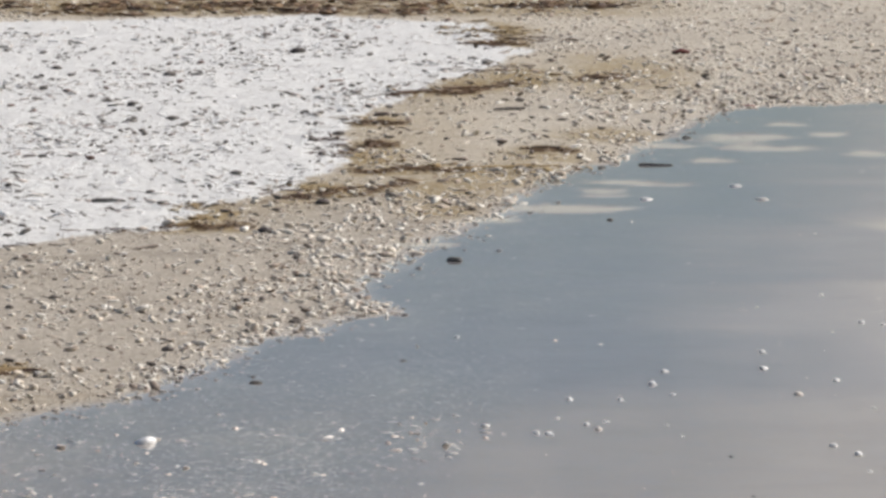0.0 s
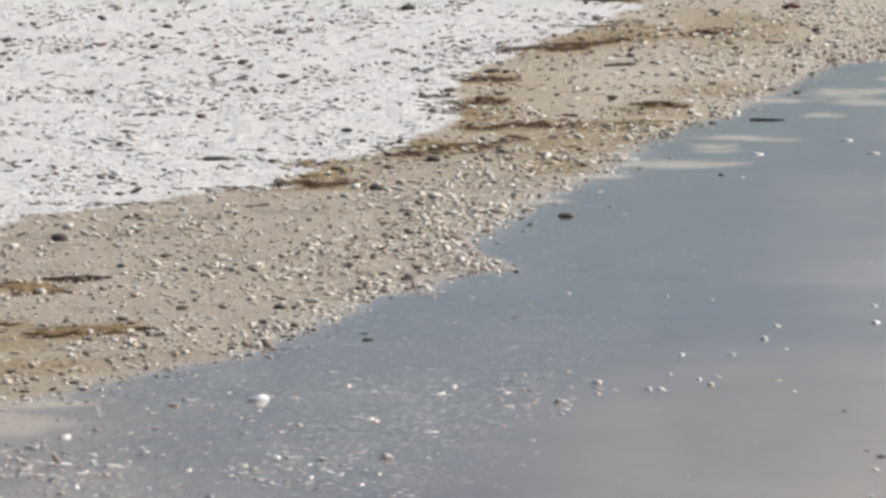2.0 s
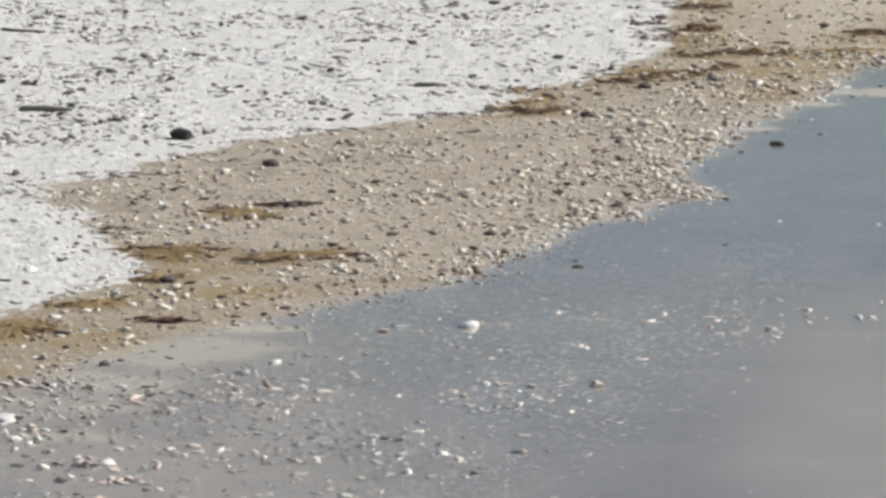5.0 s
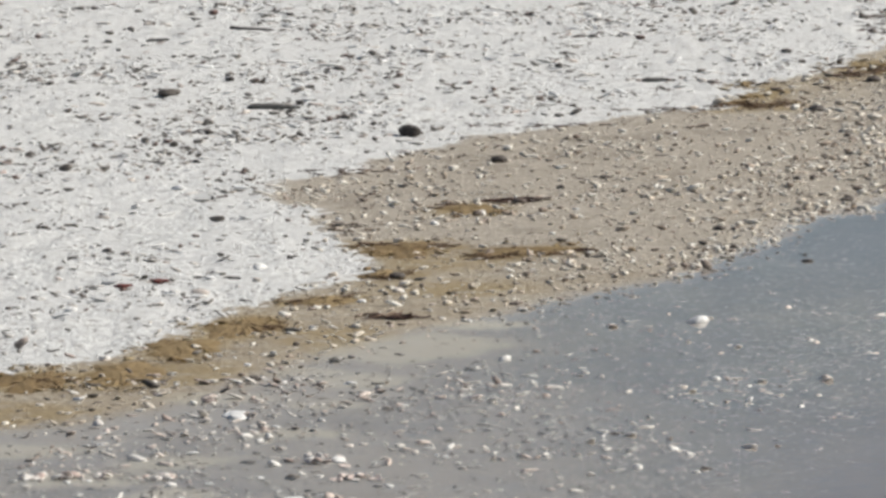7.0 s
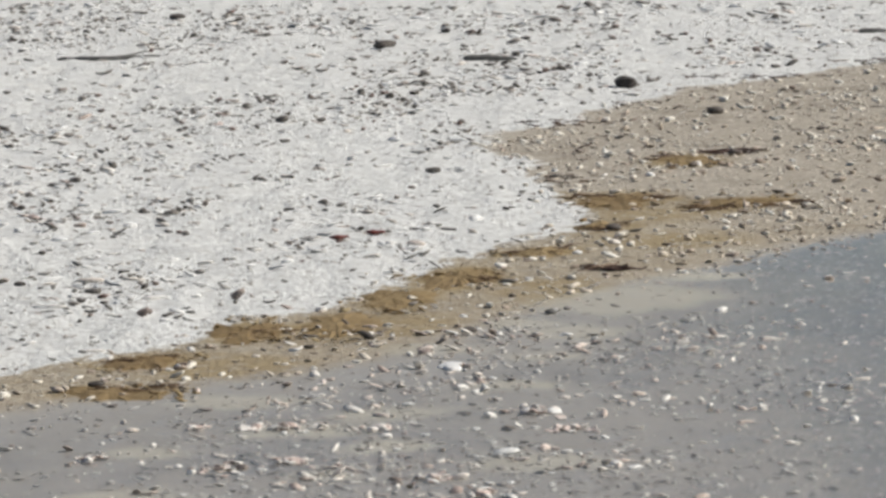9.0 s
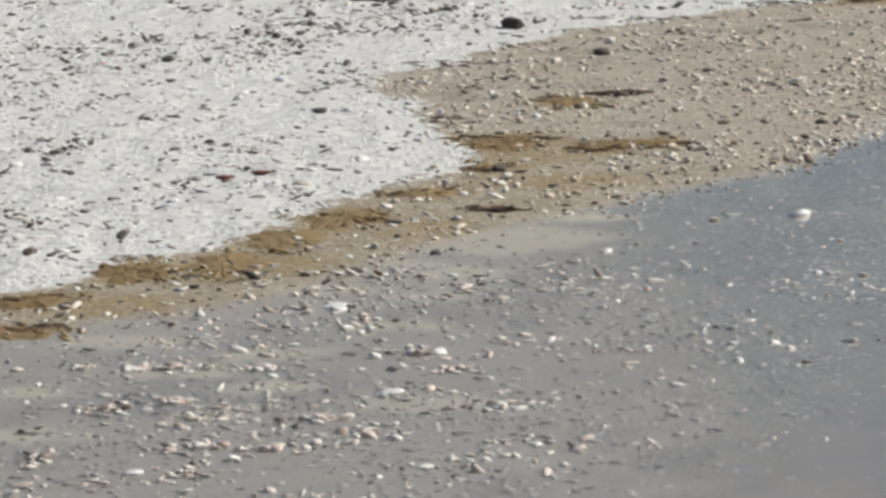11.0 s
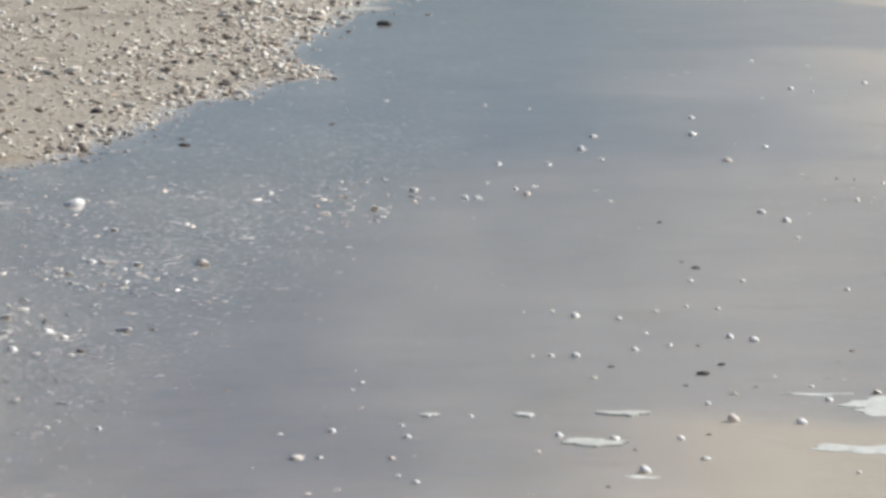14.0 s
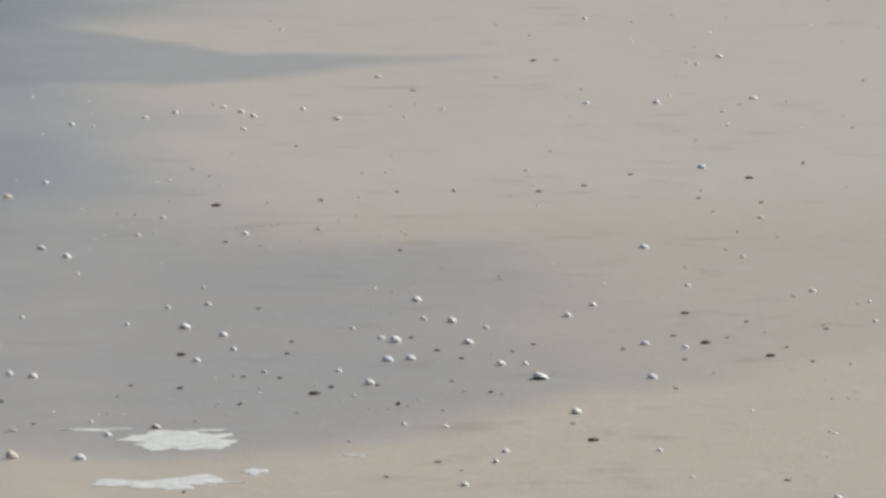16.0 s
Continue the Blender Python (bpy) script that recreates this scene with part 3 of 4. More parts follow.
def strew(name, shapes, places, sizes, mat, parent=None, tilt=0.35, sink=0.1, flatness=(0.35, 0.8), ground_z=None, turn=None):
    """Many small pieces joined in one mesh, each lying on the sand with its own turn, tilt and size."""
    places, sizes = np.asarray(places), np.asarray(sizes)
    z = plan(places[:, 0], places[:, 1])[0] if ground_z is None else ground_z
    co, tri, base = [], [], 0
    kinds = rng.integers(0, len(shapes), len(places))
    for k, (v, f) in enumerate(shapes):
        idx = np.nonzero(kinds == k)[0]
        n = len(idx)
        if not n:
            continue
        a = rng.uniform(0, 2 * math.pi, n) if turn is None else rng.normal(turn, 0.45, n)
        tx, ty = rng.normal(0, tilt, n), rng.normal(0, tilt, n)
        s = np.stack([sizes[idx] * rng.uniform(0.85, 1.6, n), sizes[idx] * rng.uniform(0.55, 1.0, n), sizes[idx] * rng.uniform(*flatness, n)], 1)
        p = v[None] * s[:, None]
        y1 = p[..., 1] * np.cos(tx)[:, None] - p[..., 2] * np.sin(tx)[:, None]
        z1 = p[..., 1] * np.sin(tx)[:, None] + p[..., 2] * np.cos(tx)[:, None]
        x1 = p[..., 0] * np.cos(ty)[:, None] + z1 * np.sin(ty)[:, None]
        z2 = -p[..., 0] * np.sin(ty)[:, None] + z1 * np.cos(ty)[:, None]
        lift = -np.minimum(z2.min(1), 0) * 0.6 - sizes[idx] * sink
        q = np.stack([x1 * np.cos(a)[:, None] - y1 * np.sin(a)[:, None] + places[idx, 0:1],
                      x1 * np.sin(a)[:, None] + y1 * np.cos(a)[:, None] + places[idx, 1:2],
                      z2 + (lift + z[idx])[:, None]], -1)
        co.append(q.reshape(-1, 3))
        tri.append((f[None] + (np.arange(n) * len(v))[:, None, None] + base).reshape(-1, 3))
        base += n * len(v)
    co, tri = np.concatenate(co), np.concatenate(tri)
    mesh = bpy.data.meshes.new(name)
    mesh.vertices.add(len(co))
    mesh.vertices.foreach_set("co", co.ravel())
    mesh.loops.add(tri.size)
    mesh.loops.foreach_set("vertex_index", tri.ravel().astype(np.int32))
    mesh.polygons.add(len(tri))
    mesh.polygons.foreach_set("loop_start", np.arange(0, tri.size, 3, dtype=np.int32))
    mesh.update(calc_edges=True)
    mesh.materials.append(mat)
    ob = new(name, mesh)
    ob.parent = parent
    return ob


def sample(count, x0, x1, y0, y1, density):
    """Random places in a stretch of the plan, kept by a density between 0 and 1."""
    x, y = rng.uniform(x0, x1, count), rng.uniform(y0, y1, count)
    keep = rng.uniform(0, 1, count) < density(x, y)
    return np.stack([x[keep], y[keep]], 1)


def sizes_of(n, lo, typical, hi):
    return np.clip(rng.lognormal(math.log(typical), 0.45, n), lo, hi)


def on_bank(x, y):
    return smooth(plan(x, y)[9], -0.02, 0.1) * (0.16 + 0.84 * smooth(fractal(x * 2.8, y * 1.1, 61), -0.06, 0.2))


def on_band(x, y):
    p = plan(x, y)
    land = (1 - p[1]) * smooth(-p[10], -0.08, 0.05)
    near = np.exp(-np.clip(-p[10], 0, 9) / (0.32 + 2.6 * smooth(x, 0.5, 1.4)))
    return np.clip(land * (0.32 * (1 - 0.65 * smooth(y, 18.5, 22.0)) + near * (1 - 0.6 * smooth(y, 20.0, 25.0))) * (0.2 + 0.8 * smooth(y, 14.8, 16.6)) * (0.35 + 0.65 * smooth(fractal(x * 4, y * 1.5, 71), -0.12, 0.1)), 0, 1)


def on_land_band(x, y):
    p = plan(x, y)
    edge = np.exp(-np.abs(p[9] + 0.12) / 0.14)
    return np.clip((1 - p[1]) * smooth(-p[10], 0.0, 0.15) * (0.08 + 0.5 * edge + 0.35 * smooth(fractal(x * 3.2, y * 1.3, 73), 0.02, 0.2)) * (1 - 0.55 * smooth(y, 19.0, 23.0)), 0, 1)


def in_shallows(x, y):
    p = plan(x, y)
    near = np.exp(-np.clip(p[10] - 0.05, 0, 9) / 0.22) * (1 - 0.5 * smooth(y, 13.2, 15.0)) + 0.85 * (1 - smooth(x + 0.55 - 0.17 * (y - 11.0), -0.5, 0.15)) * (1 - smooth(y, 14.5, 17.0))
    # the bottom is bare where the pool first deepens
    bare = np.maximum(0.8 * np.exp(-((x + 0.72) / 0.42) ** 2 - ((y - 15.1) / 0.8) ** 2), 0.85 * np.exp(-((x + 1.5) / 0.33) ** 2 - ((y - 14.15) / 0.55) ** 2))
    return np.clip(smooth(p[10], -0.05, 0.1) * near * (1 - bare), 0, 1) * (0.25 + 0.75 * smooth(fractal(x * 3, y * 1.4, 81), -0.1, 0.12))


def on_flat(x, y):
    p = plan(x, y)
    return smooth(p[10], 0.2, 0.6) * (0.12 + 0.88 * smooth(fractal(x * 1.6, y * 1.0, 91), 0.0, 0.22) * (1 - smooth(y, 15, 19)))


# weed and pebbles, plus dark pieces standing in for shell shadows and shaded sides
spots = sample(26000, -5.6, 0.6, 11.5, 37.0, lambda x, y: on_bank(x, y) * (1 - 0.5 * smooth(y, 18, 27)))
tagged(strew("dark_scraps", FLAKES + PEBBLES[:3] + STRANDS[:3], spots, sizes_of(len(spots), 0.007, 0.018, 0.042) * np.clip(spots[:, 1] / 21, 0.9, 1.25), DARK_BITS, sink=0.03, tilt=0.2, flatness=(0.2, 0.6), turn=0.0), "dark dried weed scraps, pebbles and stand-ins for shaded shell sides on white sand", "beach debris", kind="stuff")
# clusters likewise: shell shade is put into the dark colour of the pieces
heads = sample(3600, -5.6, 0.6, 11.5, 34.0, lambda x, y: on_bank(x, y) * (1 - 0.35 * smooth(y, 19, 27)))
spots = np.repeat(heads, 5, 0) + rng.normal(0, 1, (len(heads) * 5, 2)) * (0.022, 0.05)
tagged(strew("scrap_clusters", FLAKES + PEBBLES[:4] + STRANDS[:1], spots, sizes_of(len(spots), 0.006, 0.015, 0.036), DARK_BITS, sink=0.0, tilt=0.3, flatness=(0.35, 0.75), turn=0.0), "clusters of dark weed scraps and broken shells coloured as in shade on white sand", "beach debris", kind="stuff")
spots = sample(52000, -5.6, 0.6, 11.5, 30.0, lambda x, y: on_bank(x, y) * (1 - 0.6 * smooth(y, 17, 23)))
tagged(strew("grey_scraps", FLAKES + PEBBLES[:2], spots, sizes_of(len(spots), 0.005, 0.011, 0.026), GREY_BITS, sink=0.03, tilt=0.25, flatness=(0.25, 0.6), turn=0.0), "fine grey shell and weed crumbs over white sand", "beach debris", kind="stuff")
spots = sample(34000, -5.6, 0.6, 11.5, 37.0, on_bank)
tagged(strew("shell_fragments", VALVES + FLAKES[:4], spots, sizes_of(len(spots), 0.007, 0.021, 0.055), BLEACHED, sink=0.03, tilt=0.14, flatness=(0.3, 0.55), turn=0.0), "pale broken shells strewn over dry white sand", "shells", kind="stuff")
spots = sample(300000, -3.0, 3.6, 11.5, 38.0, on_band)
tagged(strew("shell_gravel", VALVES + FLAKES[:4] + PEBBLES[:3], spots, sizes_of(len(spots), 0.006, 0.015, 0.036) * np.clip(spots[:, 1] / 19, 0.95, 1.2), SHELL_BITS, sink=0.02, tilt=0.2, flatness=(0.35, 0.65)), "cream, brown and grey shell gravel along the waterline", "shells", kind="stuff")
spots = sample(26000, -2.6, 2.6, 12.5, 34.0, on_land_band)
tagged(strew("band_scraps", FLAKES + PEBBLES[:2] + STRANDS[:2], spots, sizes_of(len(spots), 0.007, 0.0165, 0.042) * np.clip(spots[:, 1] / 20, 0.9, 1.3), DARK_BITS, sink=0.02, tilt=0.2, flatness=(0.25, 0.55), turn=0.0), "dark brown weed scraps and pebbles on tan damp sand", "beach debris", kind="stuff")
spots = sample(125000, -3.5, 2.0, 10.2, 27.0, in_shallows)
tagged(strew("shallow_shells", VALVES + PEBBLES[:2] + FLAKES[:2], spots, sizes_of(len(spots), 0.005, 0.0105, 0.024), SHELL_WET, sink=0.03, tilt=0.12, flatness=(0.2, 0.42), turn=0.0), "small wet shells scattered in the shallow water", "shells", kind="stuff")
def on_shore(x, y):
    p = plan(x, y)
    strip = (1 - smooth(x + 0.9 - 0.25 * (y - 11.0), -0.35, 0.25)) * (1 - smooth(y, 14.2, 15.6)) * (1 - p[1]) * (1 - 0.6 * p[3])
    strip = strip * (1 - 0.8 * np.exp(-((x + 1.5) / 0.33) ** 2 - ((y - 14.15) / 0.55) ** 2))
    return strip * (0.12 + 0.88 * smooth(fractal(x * 3.4, y * 2.2, 83), 0.0, 0.2))


spots = sample(19000, -3.4, 0.3, 10.2, 15.6, on_shore)
tagged(strew("shore_shells", VALVES + FLAKES[:5], spots, sizes_of(len(spots), 0.006, 0.014, 0.034), SHELL_SHORE, sink=0.0, tilt=0.22, flatness=(0.35, 0.75)), "white, cream and pinkish broken shells on the wet shore", "shells", kind="stuff")
# dark fragments, some of them in place of the shadows beside shells
spots = sample(3500, -3.2, 0.6, 10.2, 16.5, in_shallows)
tagged(strew("wet_scraps", FLAKES + STRANDS[:3], spots, sizes_of(len(spots), 0.006, 0.015, 0.035), DARK_BITS, sink=0.0, tilt=0.15, flatness=(0.15, 0.4)), "dark wet shell and weed scraps and stand-ins for shell shadows in very shallow water", "beach debris", kind="stuff")
spots = sample(3500, -0.6, 5.0, 10.3, 24.0, on_flat)
tagged(strew("flat_shells", VALVES + FLAKES, spots, sizes_of(len(spots), 0.004, 0.0075, 0.016), SHELL_BITS, sink=0.0), "small white and brown shells on the wet sand flat", "shells", kind="stuff")


# ---- where single things lie: x, y, width ----
SHELLS_POOL = [
    (-0.784, 14.7, 0.067), (1.189, 22.831, 0.055), (1.262, 22.204, 0.058), (0.807, 22.198, 0.063), (0.354, 15.621, 0.021), (0.168, 20.63, 0.029),
    (0.942, 16.409, 0.03), (1.006, 15.775, 0.026), (1.023, 14.637, 0.022), (1.078, 14.478, 0.022), (0.446, 15.142, 0.017), (0.254, 14.862, 0.02),
    (0.289, 14.865, 0.017), (0.608, 15.996, 0.021), (0.653, 16.316, 0.023), (0.961, 16.817, 0.022), (1.137, 16.122, 0.02), (1.32, 17.695, 0.02),
    (-0.249, 17.128, 0.019), (1.192, 15.458, 0.016), (-0.218, 18.946, 0.023), (-0.134, 17.896, 0.022), (0.494, 15.72, 0.014), (0.637, 14.843, 0.015),
    (0.604, 15.071, 0.015), (0.251, 19.775, 0.016),]

SHELLS_BANK = [
    (-2.095, 15.854, 0.048), (-2.494, 14.949, 0.038), (-2.259, 15.296, 0.039), (-2.247, 13.97, 0.036), (-1.644, 15.346, 0.037), (-2.067, 15.58, 0.029),
    (-1.721, 15.121, 0.028), (-2.707, 17.518, 0.032), (-2.017, 17.156, 0.028), (-1.705, 17.005, 0.035), (-2.023, 18.692, 0.034), (-1.59, 17.273, 0.042),
    (-1.301, 17.402, 0.025), (-0.406, 19.449, 0.047), (0.563, 27.824, 0.045), (-1.013, 20.767, 0.029), (-1.131, 19.886, 0.028), (1.001, 30.549, 0.037),
    (-0.271, 28.691, 0.035),]

SHELLS_SHORE = [
    (-1.791, 13.036, 0.073), (-1.574, 13.572, 0.033), (-1.462, 12.334, 0.045), (-1.64, 15.351, 0.037), (-1.5, 11.774, 0.06), (-1.808, 12.45, 0.031),
    (-1.708, 12.005, 0.027), (-1.667, 12.85, 0.024), (-1.309, 11.973, 0.024), (-1.214, 13.087, 0.019), (-1.226, 12.381, 0.02), (-1.868, 13.866, 0.023),
    (-1.778, 13.0, 0.061), (-1.248, 11.621, 0.036), (-1.582, 13.573, 0.033), (-1.656, 14.003, 0.026), (-1.316, 10.534, 0.022), (-1.888, 10.771, 0.047),
    (-1.113, 11.848, 0.018), (-1.741, 11.809, 0.024), (-1.952, 10.686, 0.029), (-1.712, 11.053, 0.027), (-1.611, 11.4, 0.03), (-1.508, 11.159, 0.028),
    (-1.442, 11.373, 0.023), (-1.606, 12.089, 0.02), (-2.1, 11.22, 0.021), (-1.99, 11.539, 0.029), (-1.371, 11.776, 0.027), (-1.499, 13.511, 0.025),
    (-2.369, 12.068, 0.032), (-1.189, 12.291, 0.018),]

SHELLS_FLAT_NEAR = [
    (-0.143, 10.845, 0.031), (-0.097, 10.856, 0.015), (-0.076, 11.163, 0.02), (0.043, 10.856, 0.017), (0.065, 11.237, 0.014), (0.075, 11.105, 0.018),
    (0.379, 11.132, 0.02), (0.49, 11.098, 0.023), (0.533, 10.726, 0.026), (0.742, 11.334, 0.029), (0.879, 11.311, 0.025), (0.623, 11.109, 0.018),
    (0.659, 10.877, 0.02), (1.176, 10.61, 0.028), (1.068, 11.695, 0.024), (0.959, 11.601, 0.019), (1.264, 13.162, 0.029), (1.343, 13.029, 0.024),
    (0.855, 12.417, 0.025), (0.804, 12.454, 0.019), (1.243, 12.638, 0.021), (0.468, 12.756, 0.023), (0.568, 12.73, 0.014), (0.658, 12.844, 0.017),
    (0.804, 12.894, 0.013), (0.62, 12.508, 0.013), (0.664, 12.333, 0.013), (0.583, 12.262, 0.019), (0.396, 12.17, 0.02), (0.449, 12.17, 0.02),
    (1.132, 13.221, 0.013),
]

SHELLS_FLAT_MID = [
    (1.077, 14.461, 0.026), (1.023, 14.634, 0.025), (1.588, 14.914, 0.023), (1.004, 15.761, 0.029), (1.133, 16.094, 0.023), (0.939, 16.385, 0.03),
    (0.96, 16.822, 0.022), (0.647, 16.316, 0.028), (0.598, 15.998, 0.024), (0.355, 15.64, 0.021), (0.248, 14.9, 0.023), (0.281, 14.876, 0.023),
    (0.416, 14.971, 0.023), (0.388, 15.074, 0.017), (0.44, 15.138, 0.014), (1.57, 17.852, 0.022), (1.68, 18.009, 0.02), (1.32, 17.652, 0.02),
    (1.852, 18.166, 0.02), (1.895, 18.02, 0.026), (1.921, 17.882, 0.025), (2.107, 18.111, 0.022), (1.852, 17.521, 0.018), (0.891, 13.356, 0.015),
    (0.765, 13.355, 0.018), (1.357, 13.554, 0.018), (0.649, 15.759, 0.019), (0.497, 15.628, 0.019), (1.081, 14.13, 0.014), (1.255, 13.509, 0.014),
    (0.345, 17.124, 0.016), (0.481, 17.03, 0.015),]

SHELLS_FLAT_FAR = [
    (1.986, 12.321, 0.045), (2.613, 14.562, 0.028), (3.807, 19.836, 0.028), (2.237, 12.306, 0.024), (3.65, 18.383, 0.032), (2.297, 13.481, 0.021),
    (3.106, 16.393, 0.027), (2.892, 13.703, 0.021), (1.987, 11.827, 0.027), (1.759, 11.329, 0.017), (1.721, 11.206, 0.016), (1.618, 10.937, 0.02),
    (1.911, 13.224, 0.026), (1.902, 12.874, 0.03), (1.928, 12.531, 0.024), (1.735, 12.91, 0.032), (1.708, 12.959, 0.019), (1.678, 12.612, 0.03),
    (1.733, 12.629, 0.025), (1.593, 12.263, 0.024), (1.85, 13.273, 0.018), (1.875, 13.591, 0.026), (2.31, 12.819, 0.022), (2.397, 12.763, 0.018),
    (3.061, 18.245, 0.022), (3.297, 18.252, 0.026), (3.575, 21.407, 0.026), (2.486, 19.165, 0.025), (2.182, 17.806, 0.027), (2.839, 14.354, 0.016),
    (2.593, 13.819, 0.016), (2.333, 10.737, 0.018), (2.204, 13.296, 0.023),
]

DARK_LUMPS = [
    (-2.081, 19.909, 0.089), (-1.672, 18.906, 0.059), (-0.47, 21.944, 0.075), (-0.653, 20.728, 0.063), (-1.82, 13.611, 0.045), (-1.656, 13.943, 0.031),
    (-0.82, 31.882, 0.096), (-0.658, 20.774, 0.059), (-0.782, 22.917, 0.035), (-0.076, 27.849, 0.031), (-0.579, 25.117, 0.061), (0.672, 23.76, 0.034),
    (0.635, 21.282, 0.032), (-0.826, 16.823, 0.044), (-1.276, 18.353, 0.037), (-0.474, 25.595, 0.062), (-0.63, 26.208, 0.037), (0.042, 19.679, 0.06),
    (-2.087, 30.355, 0.061), (1.104, 25.456, 0.041), (0.995, 25.62, 0.046), (-1.66, 13.961, 0.031), (-2.574, 12.691, 0.039), (-4.274, 22.994, 0.071),
    (-1.678, 15.643, 0.057), (-3.182, 21.499, 0.092),]

FLAT_PEBBLES = [
    (1.216, 12.731, 0.023), (1.571, 15.54, 0.028), (0.791, 13.575, 0.023), (0.714, 11.938, 0.029), (0.762, 12.072, 0.017), (1.457, 12.14, 0.022),
    (0.745, 14.428, 0.016), (0.762, 13.685, 0.013), (-0.465, 17.624, 0.046), (-0.537, 16.03, 0.039), (-0.118, 16.587, 0.022), (0.52, 12.03, 0.017),
    (1.964, 11.462, 0.024), (1.454, 12.134, 0.024), (2.499, 13.331, 0.021), (2.458, 12.835, 0.026), (2.571, 12.623, 0.023), (3.199, 16.129, 0.025),
    (2.68, 15.959, 0.018), (2.527, 15.828, 0.018), (3.113, 19.729, 0.022), (1.846, 12.134, 0.011), (3.12, 15.536, 0.014), (2.96, 15.65, 0.014),
    (2.246, 12.749, 0.013), (2.651, 12.531, 0.012), (1.168, 12.233, 0.014), (1.503, 12.228, 0.014),
]

SHELLS_FLAT_TINY = [
    (-0.875, 11.081, 0.013), (-0.651, 11.19, 0.015), (-0.546, 11.18, 0.015), (-0.18, 11.126, 0.013), (-0.116, 10.463, 0.014), (-0.017, 11.786, 0.015),
    (0.043, 17.23, 0.017), (0.054, 10.663, 0.014), (0.09, 10.59, 0.015), (0.207, 11.359, 0.013), (0.313, 15.209, 0.015), (0.332, 10.945, 0.015),
    (0.355, 12.165, 0.011), (0.419, 12.841, 0.013), (0.478, 11.872, 0.015), (0.701, 11.54, 0.016), (0.715, 21.194, 0.015), (0.732, 12.928, 0.012),
    (0.936, 11.774, 0.012), (0.948, 10.733, 0.012), (1.251, 18.496, 0.016), (1.343, 12.802, 0.016), (1.379, 12.463, 0.014), (1.383, 17.593, 0.015),
    (1.493, 16.138, 0.015), (1.547, 12.457, 0.015), (1.596, 11.694, 0.012), (1.66, 13.126, 0.014), (1.791, 10.68, 0.013), (1.978, 13.116, 0.015),
    (1.984, 12.532, 0.016), (2.08, 11.322, 0.014),
]
SHELLS_FLAT_STRAY = [
    (2.344, 20.963, 0.017), (2.933, 13.16, 0.015), (2.993, 13.503, 0.012), (3.596, 20.487, 0.014), (3.675, 19.565, 0.017),
]
FLAT_CHIPS = [
    (-1.145, 14.151, 0.012), (-0.089, 11.348, 0.013), (0.454, 10.566, 0.012), (0.669, 11.784, 0.014), (0.682, 11.169, 0.013), (0.727, 12.339, 0.013),
    (1.063, 12.278, 0.014), (1.325, 12.396, 0.013), (1.405, 12.373, 0.016), (1.461, 12.735, 0.016), (1.473, 13.483, 0.015), (1.475, 11.047, 0.014),
    (1.492, 12.924, 0.015), (1.603, 11.218, 0.015), (1.608, 12.249, 0.016), (1.635, 10.762, 0.012), (1.781, 12.969, 0.016), (1.813, 12.765, 0.017),
    (1.853, 12.639, 0.015), (1.961, 14.558, 0.015), (1.964, 17.038, 0.013), (1.985, 12.738, 0.012), (2.05, 12.842, 0.016), (2.12, 15.852, 0.013),
    (2.275, 10.948, 0.015), (2.361, 12.58, 0.016), (2.403, 12.959, 0.017), (2.525, 12.921, 0.011), (2.621, 13.18, 0.016), (2.635, 12.758, 0.011),
    (2.789, 13.045, 0.017), (2.864, 16.234, 0.018),
]
FLAT_CHIPS_FAR = [
    (2.893, 19.143, 0.014), (3.203, 19.767, 0.015), (3.569, 18.209, 0.016), (3.797, 17.485, 0.014),
]

RED_SCRAPS = [
    (-2.347, 15.577, 0.051), (-2.434, 15.482, 0.048), (1.348, 31.857, 0.109), (1.497, 27.51, 0.061),]

GREY_CHIPS = [
    (-2.704, 20.953, 0.196), (-1.315, 22.043, 0.133), (-3.625, 24.194, 0.099),]


# ---- single shells ----
def part(name, bm, mat, parent=None, label=""):
    mesh = bpy.data.meshes.new(name)
    bmesh.ops.recalc_face_normals(bm, faces=bm.faces)
    bm.to_mesh(mesh)
    bm.free()
    mesh.materials.append(mat)
    ob = new(name, mesh)
    ob.parent = parent
    if label:
        ob["label"] = label
    return ob


